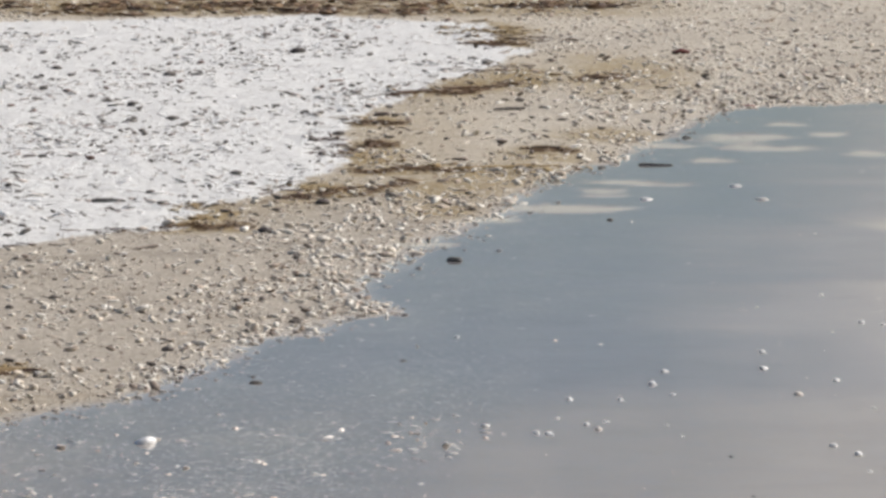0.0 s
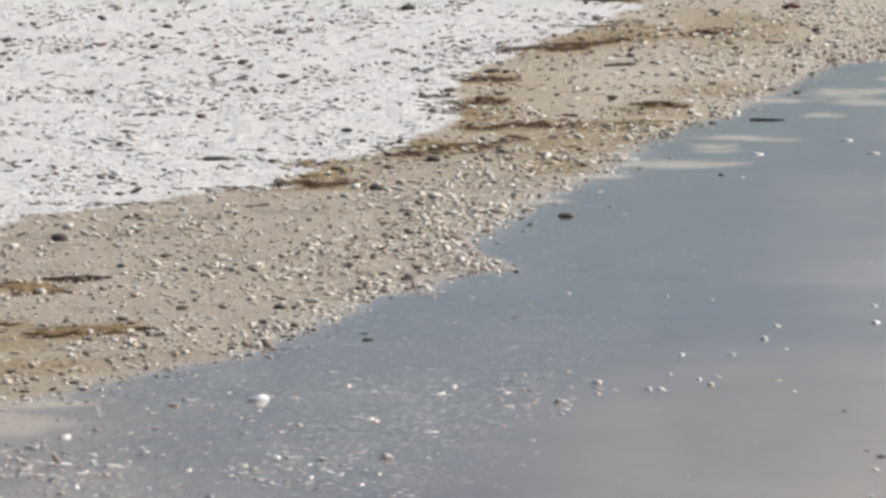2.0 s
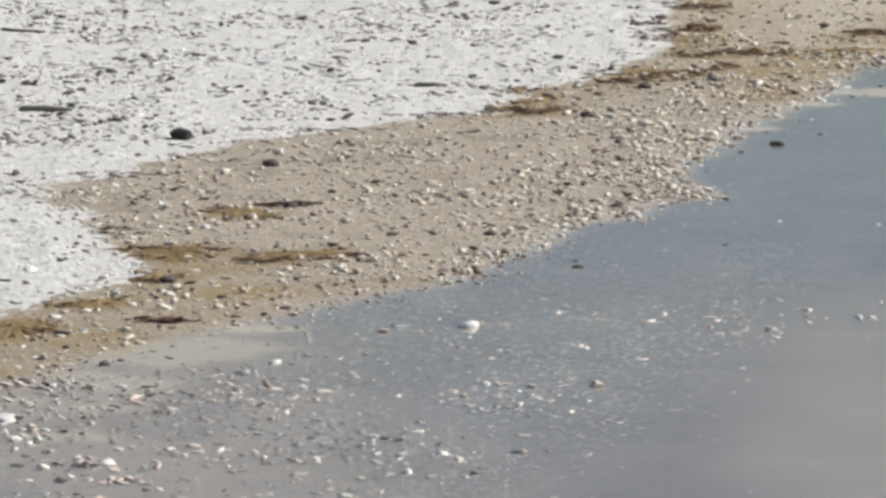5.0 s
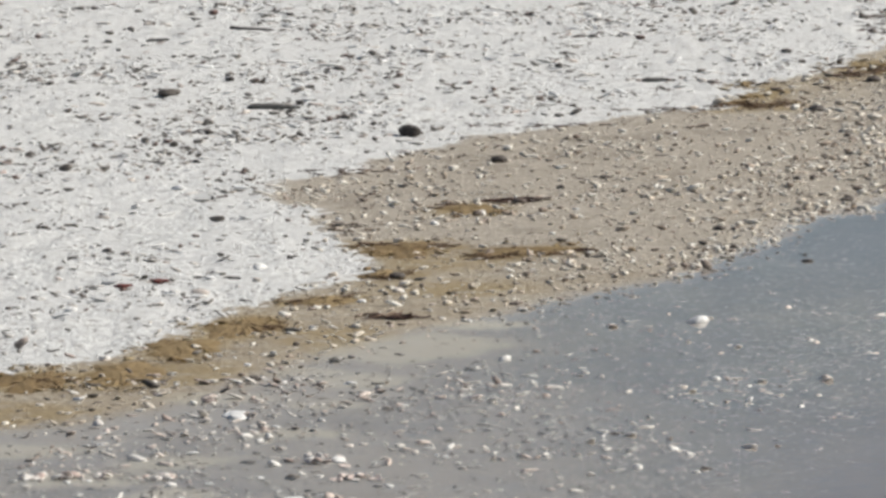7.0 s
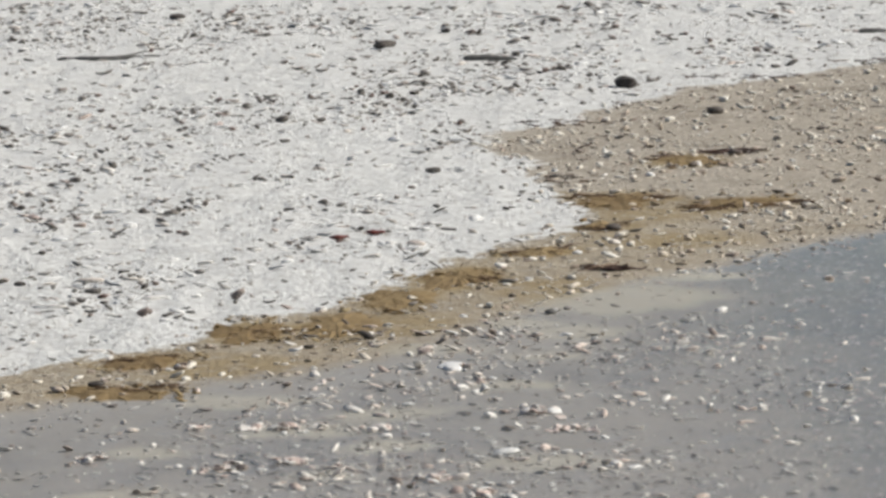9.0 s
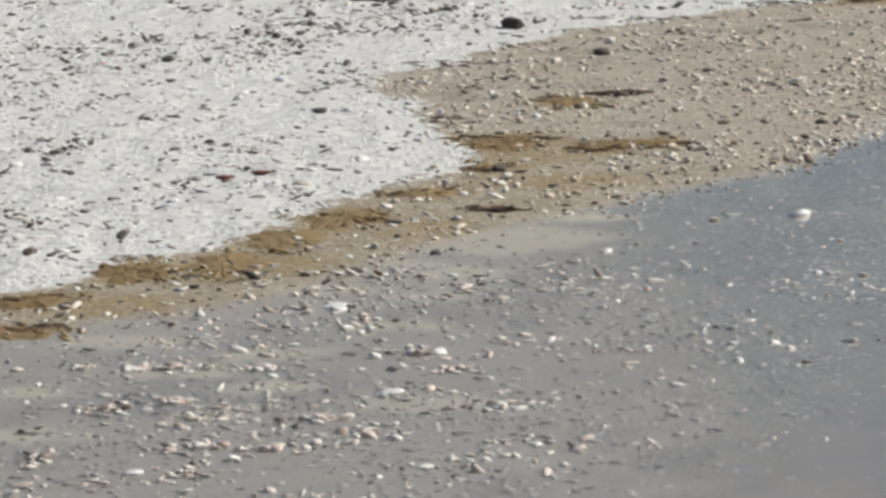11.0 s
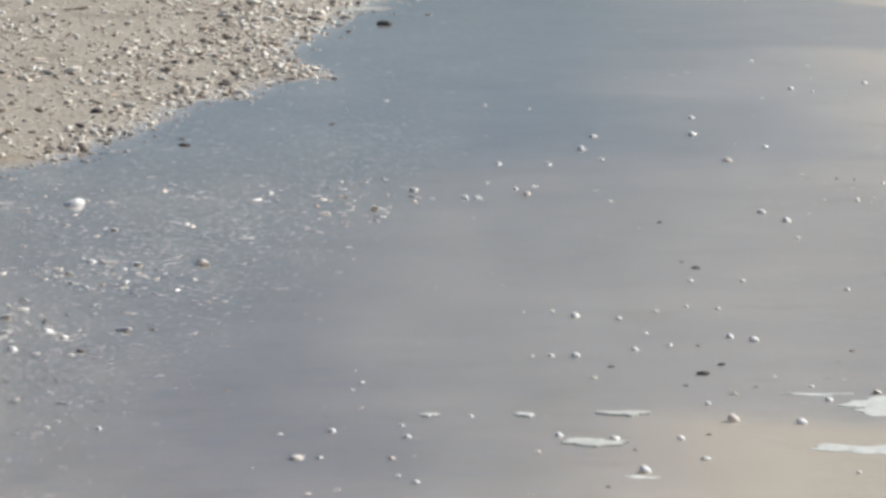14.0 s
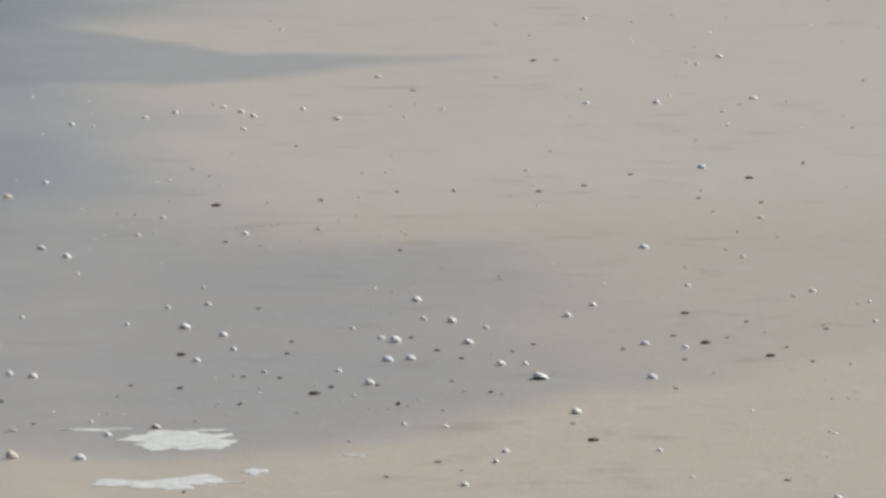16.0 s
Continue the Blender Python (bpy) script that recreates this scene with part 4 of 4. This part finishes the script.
def shell_mesh(seed, rings=6, ribs=16):
    """A clam valve one unit wide: domed, ribbed, with a beak at the hinge and a hollow underside."""
    r = random.Random(seed)
    bm = bmesh.new()
    high, beak = r.uniform(0.30, 0.44), r.uniform(0.12, 0.26)
    skew, chips = r.uniform(-0.2, 0.2), [1 - (r.random() ** 3) * 0.3 for _ in range(ribs)]
    layers = []
    for inner in (0, 1):
        rows = []
        for i in range(1, rings + 1):
            u = i / rings
            row = []
            for k in range(ribs):
                a = 2 * math.pi * k / ribs
                rib = 1 + (0.025 if k % 2 else -0.015) * u
                rad = 0.5 * u * rib * (chips[k] if i == rings else 1) * (0.97 if inner else 1)
                x = rad * math.cos(a) * 1.05 + skew * (1 - u)
                y = rad * math.sin(a) * 0.82 + beak * (1 - u)
                z = high * (1 - u ** 2.4) ** 0.62 - (0.045 if inner else 0) * (1 - u * 0.4) + 0.012 * math.sin(9 * u)
                row.append(bm.verts.new((x, y, z)))
            rows.append(row)
        top = bm.verts.new((skew, beak, high * 1.02 - (0.05 if inner else 0)))
        layers.append((rows, top))
    for rows, top in layers:
        for k in range(ribs):
            k2 = (k + 1) % ribs
            bm.faces.new((top, rows[0][k], rows[0][k2]))
            for i in range(rings - 1):
                bm.faces.new((rows[i][k], rows[i + 1][k], rows[i + 1][k2], rows[i][k2]))
    for k in range(ribs):
        k2 = (k + 1) % ribs
        bm.faces.new((layers[0][0][-1][k], layers[1][0][-1][k], layers[1][0][-1][k2], layers[0][0][-1][k2]))
    bmesh.ops.recalc_face_normals(bm, faces=bm.faces)
    mesh = bpy.data.meshes.new("shell")
    bm.to_mesh(mesh)
    bm.free()
    mesh.polygons.foreach_set("use_smooth", np.ones(len(mesh.polygons), bool))
    return mesh


def lump_mesh(name, seed, flat=0.6, rough=0.22, level=3):
    """A worn stone one unit wide."""
    bm = bmesh.new()
    bmesh.ops.create_icosphere(bm, subdivisions=level, radius=0.5)
    for v in bm.verts:
        q = v.co * 3.1 + Vector((seed * 7.3, seed * 1.9, 0))
        v.co *= 1 + rough * noise.noise(q) + rough * 0.5 * noise.noise(q * 2.7)
        v.co.y *= 0.8
        v.co.z = v.co.z * flat
    low = min(v.co.z for v in bm.verts)
    for v in bm.verts:
        v.co.z -= low * 0.7
    mesh = bpy.data.meshes.new(name)
    bm.to_mesh(mesh)
    bm.free()
    mesh.polygons.foreach_set("use_smooth", np.ones(len(mesh.polygons), bool))
    return mesh


def set_down(name, mesh, mat, x, y, size, turn, label, category, group, lean=(0, 0), sink=0.03, tall=1.0):
    if not mesh.materials:
        mesh.materials.append(mat)
    ob = new(name, mesh)
    if mesh.materials[0] != mat:
        ob.material_slots[0].link = "OBJECT"
        ob.material_slots[0].material = mat
    z = max(height(x, y), -0.003) - size * sink
    ob.matrix_world = pose(x, y, z, lean[0], lean[1], turn) @ Matrix.Diagonal((size, size, size * tall, 1))
    return tagged(ob, label, category, group)


SHELL_SHAPES = [shell_mesh(k) for k in range(7)]
dice = random.Random(5)


def lay_shells(places, label, group, lift=1.0, tall=(0.6, 0.95), tip=12, tipped=False):
    for x, y, size in places:
        # the valves lie hollow side down; on the flat the ebb has left them wedged up on one edge
        turn, lean, sink = dice.uniform(0, 360), (dice.uniform(-tip, tip), dice.uniform(-tip, tip)), 0.02
        if tipped:
            turn, lean, sink = dice.gauss(0, 22), (dice.uniform(-6, 6), dice.uniform(8, 24)), -0.04
        set_down("shell", dice.choice(SHELL_SHAPES), SHELL, x, y, size * lift, turn, label, "shell", group, lean, sink, min(dice.uniform(*tall), 0.017 / (0.37 * size)))


lay_shells(SHELLS_POOL, "white clam shell lying in shallow grey water", "shells in the pool", 1.0, (0.5, 0.8))
lay_shells(SHELLS_BANK, "bleached white clam shell on dry shelly sand", "shells on the bank", 1.0, (0.7, 1.0), 8)
lay_shells(SHELLS_SHORE, "pale pinkish clam shell on the wet shore", "shells on the shore", 1.0, (0.32, 0.55), 8)
lay_shells(SHELLS_FLAT_NEAR, "small white clam shell on smooth wet sand", "shells on the sand flat", 0.96, (0.85, 1.15), 8, True)
lay_shells(SHELLS_FLAT_MID, "small white clam shell on filmy wet sand", "shells on the sand flat", 0.96, (0.85, 1.15), 8, True)
lay_shells(SHELLS_FLAT_FAR, "small white clam shell on smooth beige sand", "shells on the sand flat", 0.96, (0.85, 1.15), 8, True)

lay_shells(SHELLS_FLAT_TINY + SHELLS_FLAT_STRAY, "tiny white shell on smooth wet sand", "shells on the sand flat", 0.96, (0.85, 1.15), 8, True)

HEAP_SHAPES = [shell_mesh(20 + k, 4, 10) for k in range(5)]
for mesh in HEAP_SHAPES:
    mesh.materials.append(PINK)
for zone, count, label, group, lo, hi, box, limit in (
        (on_bank, 400, "bleached shell on dry shelly sand", "shells on the bank", 0.016, 0.036, (-3.6, -0.8, 12.5, 20.0), 90),
        (on_band, 1200, "cream shell among gravel above the waterline", "shells along the waterline", 0.012, 0.023, (-2.4, 0.6, 12.5, 22.5), 40),
        (in_shallows, 500, "pale wet shell in very shallow water", "shells in the shallows", 0.011, 0.021, (-2.5, 0.4, 10.6, 16.0), 60)):
    spread = sample(count, *box, zone)[:limit]
    lay_shells([(x, y, rng.uniform(lo, hi)) for x, y in spread.tolist()], label, group, 1.0, (0.4, 0.7), 10)

STONE_SHAPES = [lump_mesh("stone", k, 0.62) for k in range(4)]
PEBBLE_SHAPES = [lump_mesh("pebble", 10 + k, 0.34, 0.3, 2) for k in range(4)]
# stone-shaped lumps; many of them stand for bits of dark weed
for k, (x, y, size) in enumerate(DARK_LUMPS):
    drowned = float(signed(x, y, POOL)) > 0.03
    set_down("stone", dice.choice(STONE_SHAPES), STONE if not drowned else GREY_STONE, x, y, size, dice.uniform(0, 360), "grey lump lying in shallow water" if drowned else "dark brown rounded lump lying on pale sand", "stone", "dark stones on the beach", tall=0.85 if k < 2 else 0.6)
for x, y, size in FLAT_PEBBLES:
    set_down("pebble", dice.choice(PEBBLE_SHAPES), STONE, x, y, size, dice.uniform(-25, 25), "small flat dark pebble on smooth wet sand", "pebble", "pebbles on the sand flat")
for x, y, size in FLAT_CHIPS + FLAT_CHIPS_FAR:
    set_down("pebble", dice.choice(PEBBLE_SHAPES), BROWN_STONE, x, y, size * 0.9, dice.uniform(-25, 25), "tiny dark brown pebble on smooth wet sand", "pebble", "pebbles on the sand flat", tall=0.85)
RED_SHAPES = [lump_mesh("weed_scrap", 30 + k, 0.5, 0.5, 3) for k in range(2)]
for x, y, size in RED_SCRAPS:
    set_down("weed_scrap", dice.choice(RED_SHAPES), RED, x, y, size, dice.uniform(-20, 20), "crumpled dark red scrap of weed on the sand", "seaweed", "red weed scraps", tall=0.55)


# ---- driftwood ----
def stick_bm(a, b, thick, seed, bend=0.06, segs=18, sides=8):
    """A tapering, crooked stick between two places on the sand."""
    r = random.Random(seed)
    bm = bmesh.new()
    a, b = Vector(a), Vector(b)
    along = b - a
    side, rings = Vector((-along.y, along.x, 0)).normalized(), []
    for i in range(segs + 1):
        u = i / segs
        c = a + along * u + side * along.length * bend * math.sin(u * 5 + seed) + Vector((0, 0, thick * (0.22 + 0.12 * math.sin(3 * u + seed))))
        w = thick * 0.5 * (1.1 - 0.75 * abs(u - 0.35)) * r.uniform(0.8, 1.15) * (0.35 if i in (0, segs) else 1)
        rings.append([bm.verts.new(c + side * w * math.cos(2 * math.pi * k / sides) + Vector((0, 0, w * math.sin(2 * math.pi * k / sides)))) for k in range(sides)])
    for p, q in zip(rings, rings[1:]):
        for k in range(sides):
            bm.faces.new((p[k], p[(k + 1) % sides], q[(k + 1) % sides], q[k]))
    bm.faces.new(rings[0])
    bm.faces.new(rings[-1][::-1])
    return bm


def on_ground(x, y, up=0.0):
    return (x, y, max(height(x, y), 0) + up)


def stick(name, a, b, thick, mat, label, seed, fork=True, category="driftwood", bend=0.05):
    ob = tagged(part(name, stick_bm(on_ground(*a), on_ground(*b), thick, seed, bend), mat), label, category)
    if fork:
        m = (a[0] * 0.5 + b[0] * 0.5, a[1] * 0.5 + b[1] * 0.5)
        n = (m[0] + (b[0] - a[0]) * 0.3, m[1] + (b[1] - a[1]) * 0.3 + abs(b[0] - a[0]) * 0.55)
        part("side_twig", stick_bm(on_ground(*m, thick * 0.2), on_ground(*n), thick * 0.55, seed + 1), mat, ob)
    return ob


stick("driftwood_stick", (0.06, 23.62), (0.53, 23.86), 0.014, WEED, "long thin dark brown stick lying across the wet sand", 1, bend=0.02)
stick("driftwood_stick", (-4.39, 21.1), (-4.01, 21.22), 0.018, GREY_STONE, "weathered grey stick lying on dry white sand", 2)
stick("driftwood_twig", (-3.41, 24.95), (-3.2, 24.8), 0.02, STONE, "short dark crooked twig on white sand", 3)
stick("driftwood_twig", (-2.26, 15.66), (-2.12, 15.63), 0.008, STONE, "thin dark twig at the edge of the dry sand", 4, fork=False)
stick("driftwood_twig", (0.24, 27.2), (0.40, 27.27), 0.02, STONE, "short dark twig on tan sand", 5, fork=False)
stick("driftwood_twig", (0.39, 24.8), (0.52, 24.8), 0.016, STONE, "short dark twig on tan sand", 6, fork=False)
stick("driftwood_twig", (0.83, 23.9), (0.98, 23.9), 0.012, GREY_STONE, "short dark twig at the waterline", 7, fork=False)
for x, y, size in GREY_CHIPS:
    # split, weathered chips
    bm = stick_bm((x - size / 2, y, height(x, y) + 0.002), (x + size / 2, y + size * 0.25, height(x, y) + 0.002), size * 0.15, int(size * 1000), 0.02, 14, 7)
    tagged(part("driftwood_chip", bm, GREY_STONE), "flat grey weathered driftwood chip on white sand", "driftwood", "driftwood chips")


# ---- seaweed wrack ----
def wrack(cx, cy, rx, ry, count, mat, label, lo=0.025, hi=0.07, name="seaweed_clump", pile=0.012):
    """Matted weed left in broken, streaky lines round a place."""
    a, d = rng.uniform(0, 2 * math.pi, count * 4), np.sqrt(rng.uniform(0, 1, count * 4)) * 1.35
    spots = np.stack([cx + rx * d * np.cos(a), cy + ry * d * np.sin(a)], 1)
    streak = fractal(spots[:, 0] * 5, spots[:, 1] * 7, 101, 3) - 0.10 * d
    spots = spots[np.argsort(-streak + rng.normal(0, 0.05, len(streak)))[:count]]
    z = np.maximum(plan(spots[:, 0], spots[:, 1])[0], -0.001) + pile * rng.uniform(0, 1, count)
    ob = strew(name, STRANDS + FLAKES[:2], spots, rng.uniform(lo, hi, count), mat, tilt=0.15, sink=0.02, flatness=(0.2, 0.45), ground_z=z)
    return tagged(ob, label, "seaweed", "seaweed wrack")


def mat_bm(cx, cy, rx, ry, thick, seed, n=56, rings=9):
    """A pressed mat of weed: a low lumpy pad that thins to a ragged rim."""
    bm = bmesh.new()
    flatland = []
    for i in range(1, rings + 1):
        u = i / rings
        for k in range(n):
            a = 2 * math.pi * k / n
            w = Vector((math.cos(a) * 1.7 + seed * 3.1, math.sin(a) * 1.7, seed * 0.7))
            q = 1 + 0.5 * noise.noise(w) + 0.35 * noise.noise(w * 2.7) + 0.15 * noise.noise(w * 7)
            flatland.append((cx + rx * q * u * math.cos(a), cy + ry * q * u * math.sin(a), u))
    spots = np.array(flatland + [(cx, cy, 0.0)])
    base = plan(spots[:, 0], spots[:, 1])[0].tolist()
    made = []
    for (px, py, u), z in zip(spots.tolist(), base):
        lump = 0.75 + 0.6 * noise.noise(Vector((px * 14, py * 9, seed))) + 0.4 * noise.noise(Vector((px * 45, py * 30, seed)))
        made.append(bm.verts.new((px, py, z - 0.001 + thick * lump * (1 - u ** 3))))
    rows, top = [made[i * n:(i + 1) * n] for i in range(rings)], made[-1]
    for k in range(n):
        k2 = (k + 1) % n
        bm.faces.new((top, rows[0][k], rows[0][k2]))
        for p, q in zip(rows, rows[1:]):
            bm.faces.new((p[k], q[k], q[k2], p[k2]))
    low = [bm.verts.new(v.co - Vector((0, 0, 0.008))) for v in rows[-1]]
    for k in range(n):
        bm.faces.new((rows[-1][k], low[k], low[(k + 1) % n], rows[-1][(k + 1) % n]))
    bm.faces.new(low)
    return bm


for k, (cx, cy, rx, ry) in enumerate(WRACK):
    near = cy < 20
    count = max(30, int(WRACK_LOOSE[k] * (480 * rx * ry / 0.03 * 0.35 if near else 210 * rx * ry / 0.1 if cy < 30 else 900)))
    bed = wrack(cx, cy, rx, ry, count, WEED, "matted yellow-brown seaweed on damp sand", *((0.008, 0.03) if near else (0.012, 0.05)), pile=0.004)
    bed["kind"] = "stuff"
    if near:
        pad = part("seaweed_mat", mat_bm(cx, cy, rx * 0.82, ry * 0.8, 0.012, k), MAT)
        tagged(pad, "pressed ochre mat of dried seaweed on damp sand", "seaweed", "seaweed mats")

for ax, ay, bx, by in STRANDLINES:
    n = int(26 + 230 * abs(bx - ax))
    u, deep = rng.uniform(0, 1, n), 0.010 * ay - 0.08
    lump = np.sin(u * 9 + ax * 7) * deep * 0.5
    spots = np.stack([ax + (bx - ax) * u, ay + (by - ay) * u + lump + rng.normal(0, deep * 0.35, n)], 1)
    z = np.maximum(plan(spots[:, 0], spots[:, 1])[0], -0.001) + rng.uniform(0, 0.004, n)
    bed = strew("seaweed_line", STRANDS, spots, rng.uniform(0.02, 0.004 * ay, n), WEED_DARK, tilt=0.1, sink=0.02, flatness=(0.3, 0.6), ground_z=z, turn=math.atan2(by - ay, bx - ax) * 0.3)
    tagged(bed, "thin dark brown line of stranded weed on damp sand", "seaweed", kind="stuff")


def weed_tangle(cx, cy, rx, ry, count, label, lo, hi):
    """A loose tangle: each strand a part of its own."""
    ob = tagged(new("seaweed_clump"), label, "seaweed", "seaweed tangles")
    ob.location = on_ground(cx, cy)
    for _ in range(count):
        d, a = math.sqrt(dice.random()), dice.uniform(0, 2 * math.pi)
        px, py = cx + rx * d * math.cos(a), cy + ry * d * math.sin(a)
        size = dice.uniform(lo, hi)
        leafy = dice.random() < 0.22
        strand = new("blade" if leafy else "strand", dice.choice(BLADE_MESHES if leafy else STRAND_MESHES))
        strand.parent = ob
        turn = dice.gauss(0, 35)
        strand.matrix_basis = pose(px - cx, py - cy, max(height(px, py), 0) - ob.location.z + dice.uniform(0, 0.006) * (1 - d), dice.uniform(-8, 8), dice.uniform(-5, 5), turn) @ Matrix.Diagonal((size, size * 0.8, size * 0.55, 1))


STRAND_MESHES, BLADE_MESHES = [], []
for name, shapes, made in (("strand", STRANDS, STRAND_MESHES), ("blade", FLAKES[:4], BLADE_MESHES)):
    for v, f in shapes:
        mesh = bpy.data.meshes.new(name)
        mesh.from_pydata((v * (1, 1, 1) if name == "strand" else v * (0.8, 0.45, 0.35)).tolist(), [], f.tolist())
        mesh.materials.append(WEED_STRAND)
        made.append(mesh)
weed_tangle(-1.61, 14.77, 0.06, 0.035, 18, "flat dark red-brown seaweed scrap on wet sand", 0.05, 0.13)
weed_tangle(-1.52, 17.66, 0.10, 0.06, 24, "dark brown seaweed tangle on shelly sand", 0.04, 0.14)
weed_tangle(-1.7, 17.5, 0.07, 0.06, 12, "dark brown seaweed tangle on shelly sand", 0.03, 0.1)
weed_tangle(-1.22, 16.28, 0.05, 0.04, 10, "dark brown seaweed tangle on shelly sand", 0.03, 0.08)
weed_tangle(0.75, 36.95, 0.5, 0.10, 40, "long dark red-brown seaweed line on tan sand", 0.06, 0.24)
weed_tangle(-1.6, 20.2, 0.3, 0.06, 36, "thin dark seaweed line edging the dry sand", 0.02, 0.08)
weed_tangle(-1.2, 20.75, 0.2, 0.06, 26, "thin dark seaweed line edging the dry sand", 0.02, 0.08)
weed_tangle(-2.15, 18.6, 0.2, 0.10, 30, "thin dark seaweed line edging the dry sand", 0.02, 0.08)
weed_tangle(-1.95, 16.9, 0.12, 0.2, 16, "dark seaweed scraps edging the dry sand", 0.02, 0.08)
weed_tangle(-0.5, 24.9, 0.1, 0.7, 30, "dark seaweed scraps edging the dry sand", 0.03, 0.10)
weed_tangle(-0.62, 22.3, 0.2, 0.4, 26, "dark seaweed scraps edging the dry sand", 0.03, 0.10)
weed_tangle(0.2, 30.6, 0.3, 0.5, 34, "dark seaweed scraps edging the dry sand", 0.04, 0.12)
weed_tangle(0.5, 33.2, 0.3, 0.5, 34, "dark seaweed scraps on tan sand", 0.04, 0.14)
bed = wrack(-1.4, 37.0, 1.9, 1.0, 1500, WEED_DARK, "thick dark band of seaweed beyond the white sand", 0.03, 0.12, pile=0.01)
bed["kind"] = "stuff"


# ---- shell heaps on the wet shore ----
HEAPS = [(-2.04, 12.1, 0.06, 0.06, "cream"), (-2.23, 12.1, 0.02, 0.05, "cream"), (-2.08, 11.56, 0.07, 0.08, "pale"), (-1.93, 11.62, 0.08, 0.07, "pinkish"), (-1.61, 11.42, 0.06, 0.07, "pinkish"),
         (-1.49, 11.25, 0.06, 0.1, "pinkish"), (-1.66, 11.06, 0.07, 0.05, "pinkish"), (-1.81, 11.07, 0.06, 0.05, "pale"), (-1.79, 10.77, 0.03, 0.06, "pinkish"), (-1.51, 12.31, 0.06, 0.09, "pale"),
         (-2.11, 10.93, 0.04, 0.08, "pale"), (-2.38, 11.65, 0.03, 0.08, "pale"), (-1.81, 12.08, 0.05, 0.05, "cream"), (-1.39, 12.09, 0.05, 0.05, "pale")]
FRAGMENT_MESHES = []
for v, f in FLAKES:
    mesh = bpy.data.meshes.new("fragment")
    mesh.from_pydata(v.tolist(), [], f.tolist())
    mesh.materials.append(PINK)
    FRAGMENT_MESHES.append(mesh)
for cx, cy, rx, ry, tone in HEAPS:
    heap = tagged(new("shell_heap"), f"small heap of {tone} broken shells on wet sand", "shells", "shell heaps")
    heap.location = (cx, cy, 0)
    for _ in range(int(24 + 3000 * rx * ry)):
        d, a, size = abs(dice.gauss(0, 0.85)), dice.uniform(0, 2 * math.pi), 0.009 + 0.027 * dice.random() ** 2
        px, py = rx * d * math.cos(a), ry * d * math.sin(a)
        broken = dice.random() < 0.55
        valve = new("fragment" if broken else "shell", dice.choice(FRAGMENT_MESHES if broken else HEAP_SHAPES))
        valve.parent = heap
        valve.matrix_basis = pose(px, py, max(height(cx + px, cy + py), -0.003) + 0.004 * max(0.0, 1 - d), dice.uniform(-20, 20), dice.uniform(-20, 20), dice.uniform(0, 360)) @ Matrix.Diagonal((size, size, size * dice.uniform(0.35, 0.75), 1))


# ---- dried foam on the sand flat ----
def foam_bm(cx, cy, rx, ry, seed, n=72):
    """A thin sheet of dried foam with a ragged, notched rim and a rounded edge."""
    bm = bmesh.new()
    rims = []
    spot = plan(np.array([cx]), np.array([cy]))
    base = float(spot[0][0]) if spot[11][0] > 0.6 else max(float(spot[0][0]), 0.0)
    for inset, z in ((1.0, -0.004), (1.0, 0.0003), (0.95, 0.0012), (0.6, 0.0018), (0.25, 0.0015)):
        rim = []
        for k in range(n):
            a = 2 * math.pi * k / n
            w = Vector((math.cos(a) * 1.6 + seed * 3.7, math.sin(a) * 1.6, seed))
            q = 1 + 0.6 * noise.noise(w) + 0.34 * noise.noise(w * 2.6) + 0.05 * noise.noise(w * 8)
            rim.append(bm.verts.new((cx + rx * q * inset * math.cos(a), cy + ry * q * inset * math.sin(a) * (0.7 + 0.5 * noise.noise(w * 0.8)), base + z)))
        rims.append(rim)
    for p, q in zip(rims, rims[1:]):
        for k in range(n):
            bm.faces.new((p[k], p[(k + 1) % n], q[(k + 1) % n], q[k]))
    bm.faces.new(rims[-1])
    bm.faces.new(rims[0][::-1])
    return bm


for cx, cy, rx, ry, seed in ((1.101, 11.524, 0.125, 0.17, 11), (1.018, 11.001, 0.13, 0.09, 2), (0.442, 11.058, 0.058, 0.05, 3), (0.526, 10.67, 0.036, 0.02, 4), (1.218, 11.136, 0.027, 0.04, 5), (0.525, 11.411, 0.05, 0.03, 6), (0.121, 11.381, 0.017, 0.02, 7), (0.316, 11.386, 0.02, 0.02, 8), (0.94, 11.681, 0.07, 0.02, 9), (1.171, 11.646, 0.05, 0.02, 10), (1.133, 11.004, 0.045, 0.015, 12), (1.443, 11.311, 0.025, 0.012, 13)):
    tagged(part("foam_patch", foam_bm(cx, cy, rx, ry, seed), FOAM), "thin pale patch of dried foam on wet sand", "foam", "foam patches")
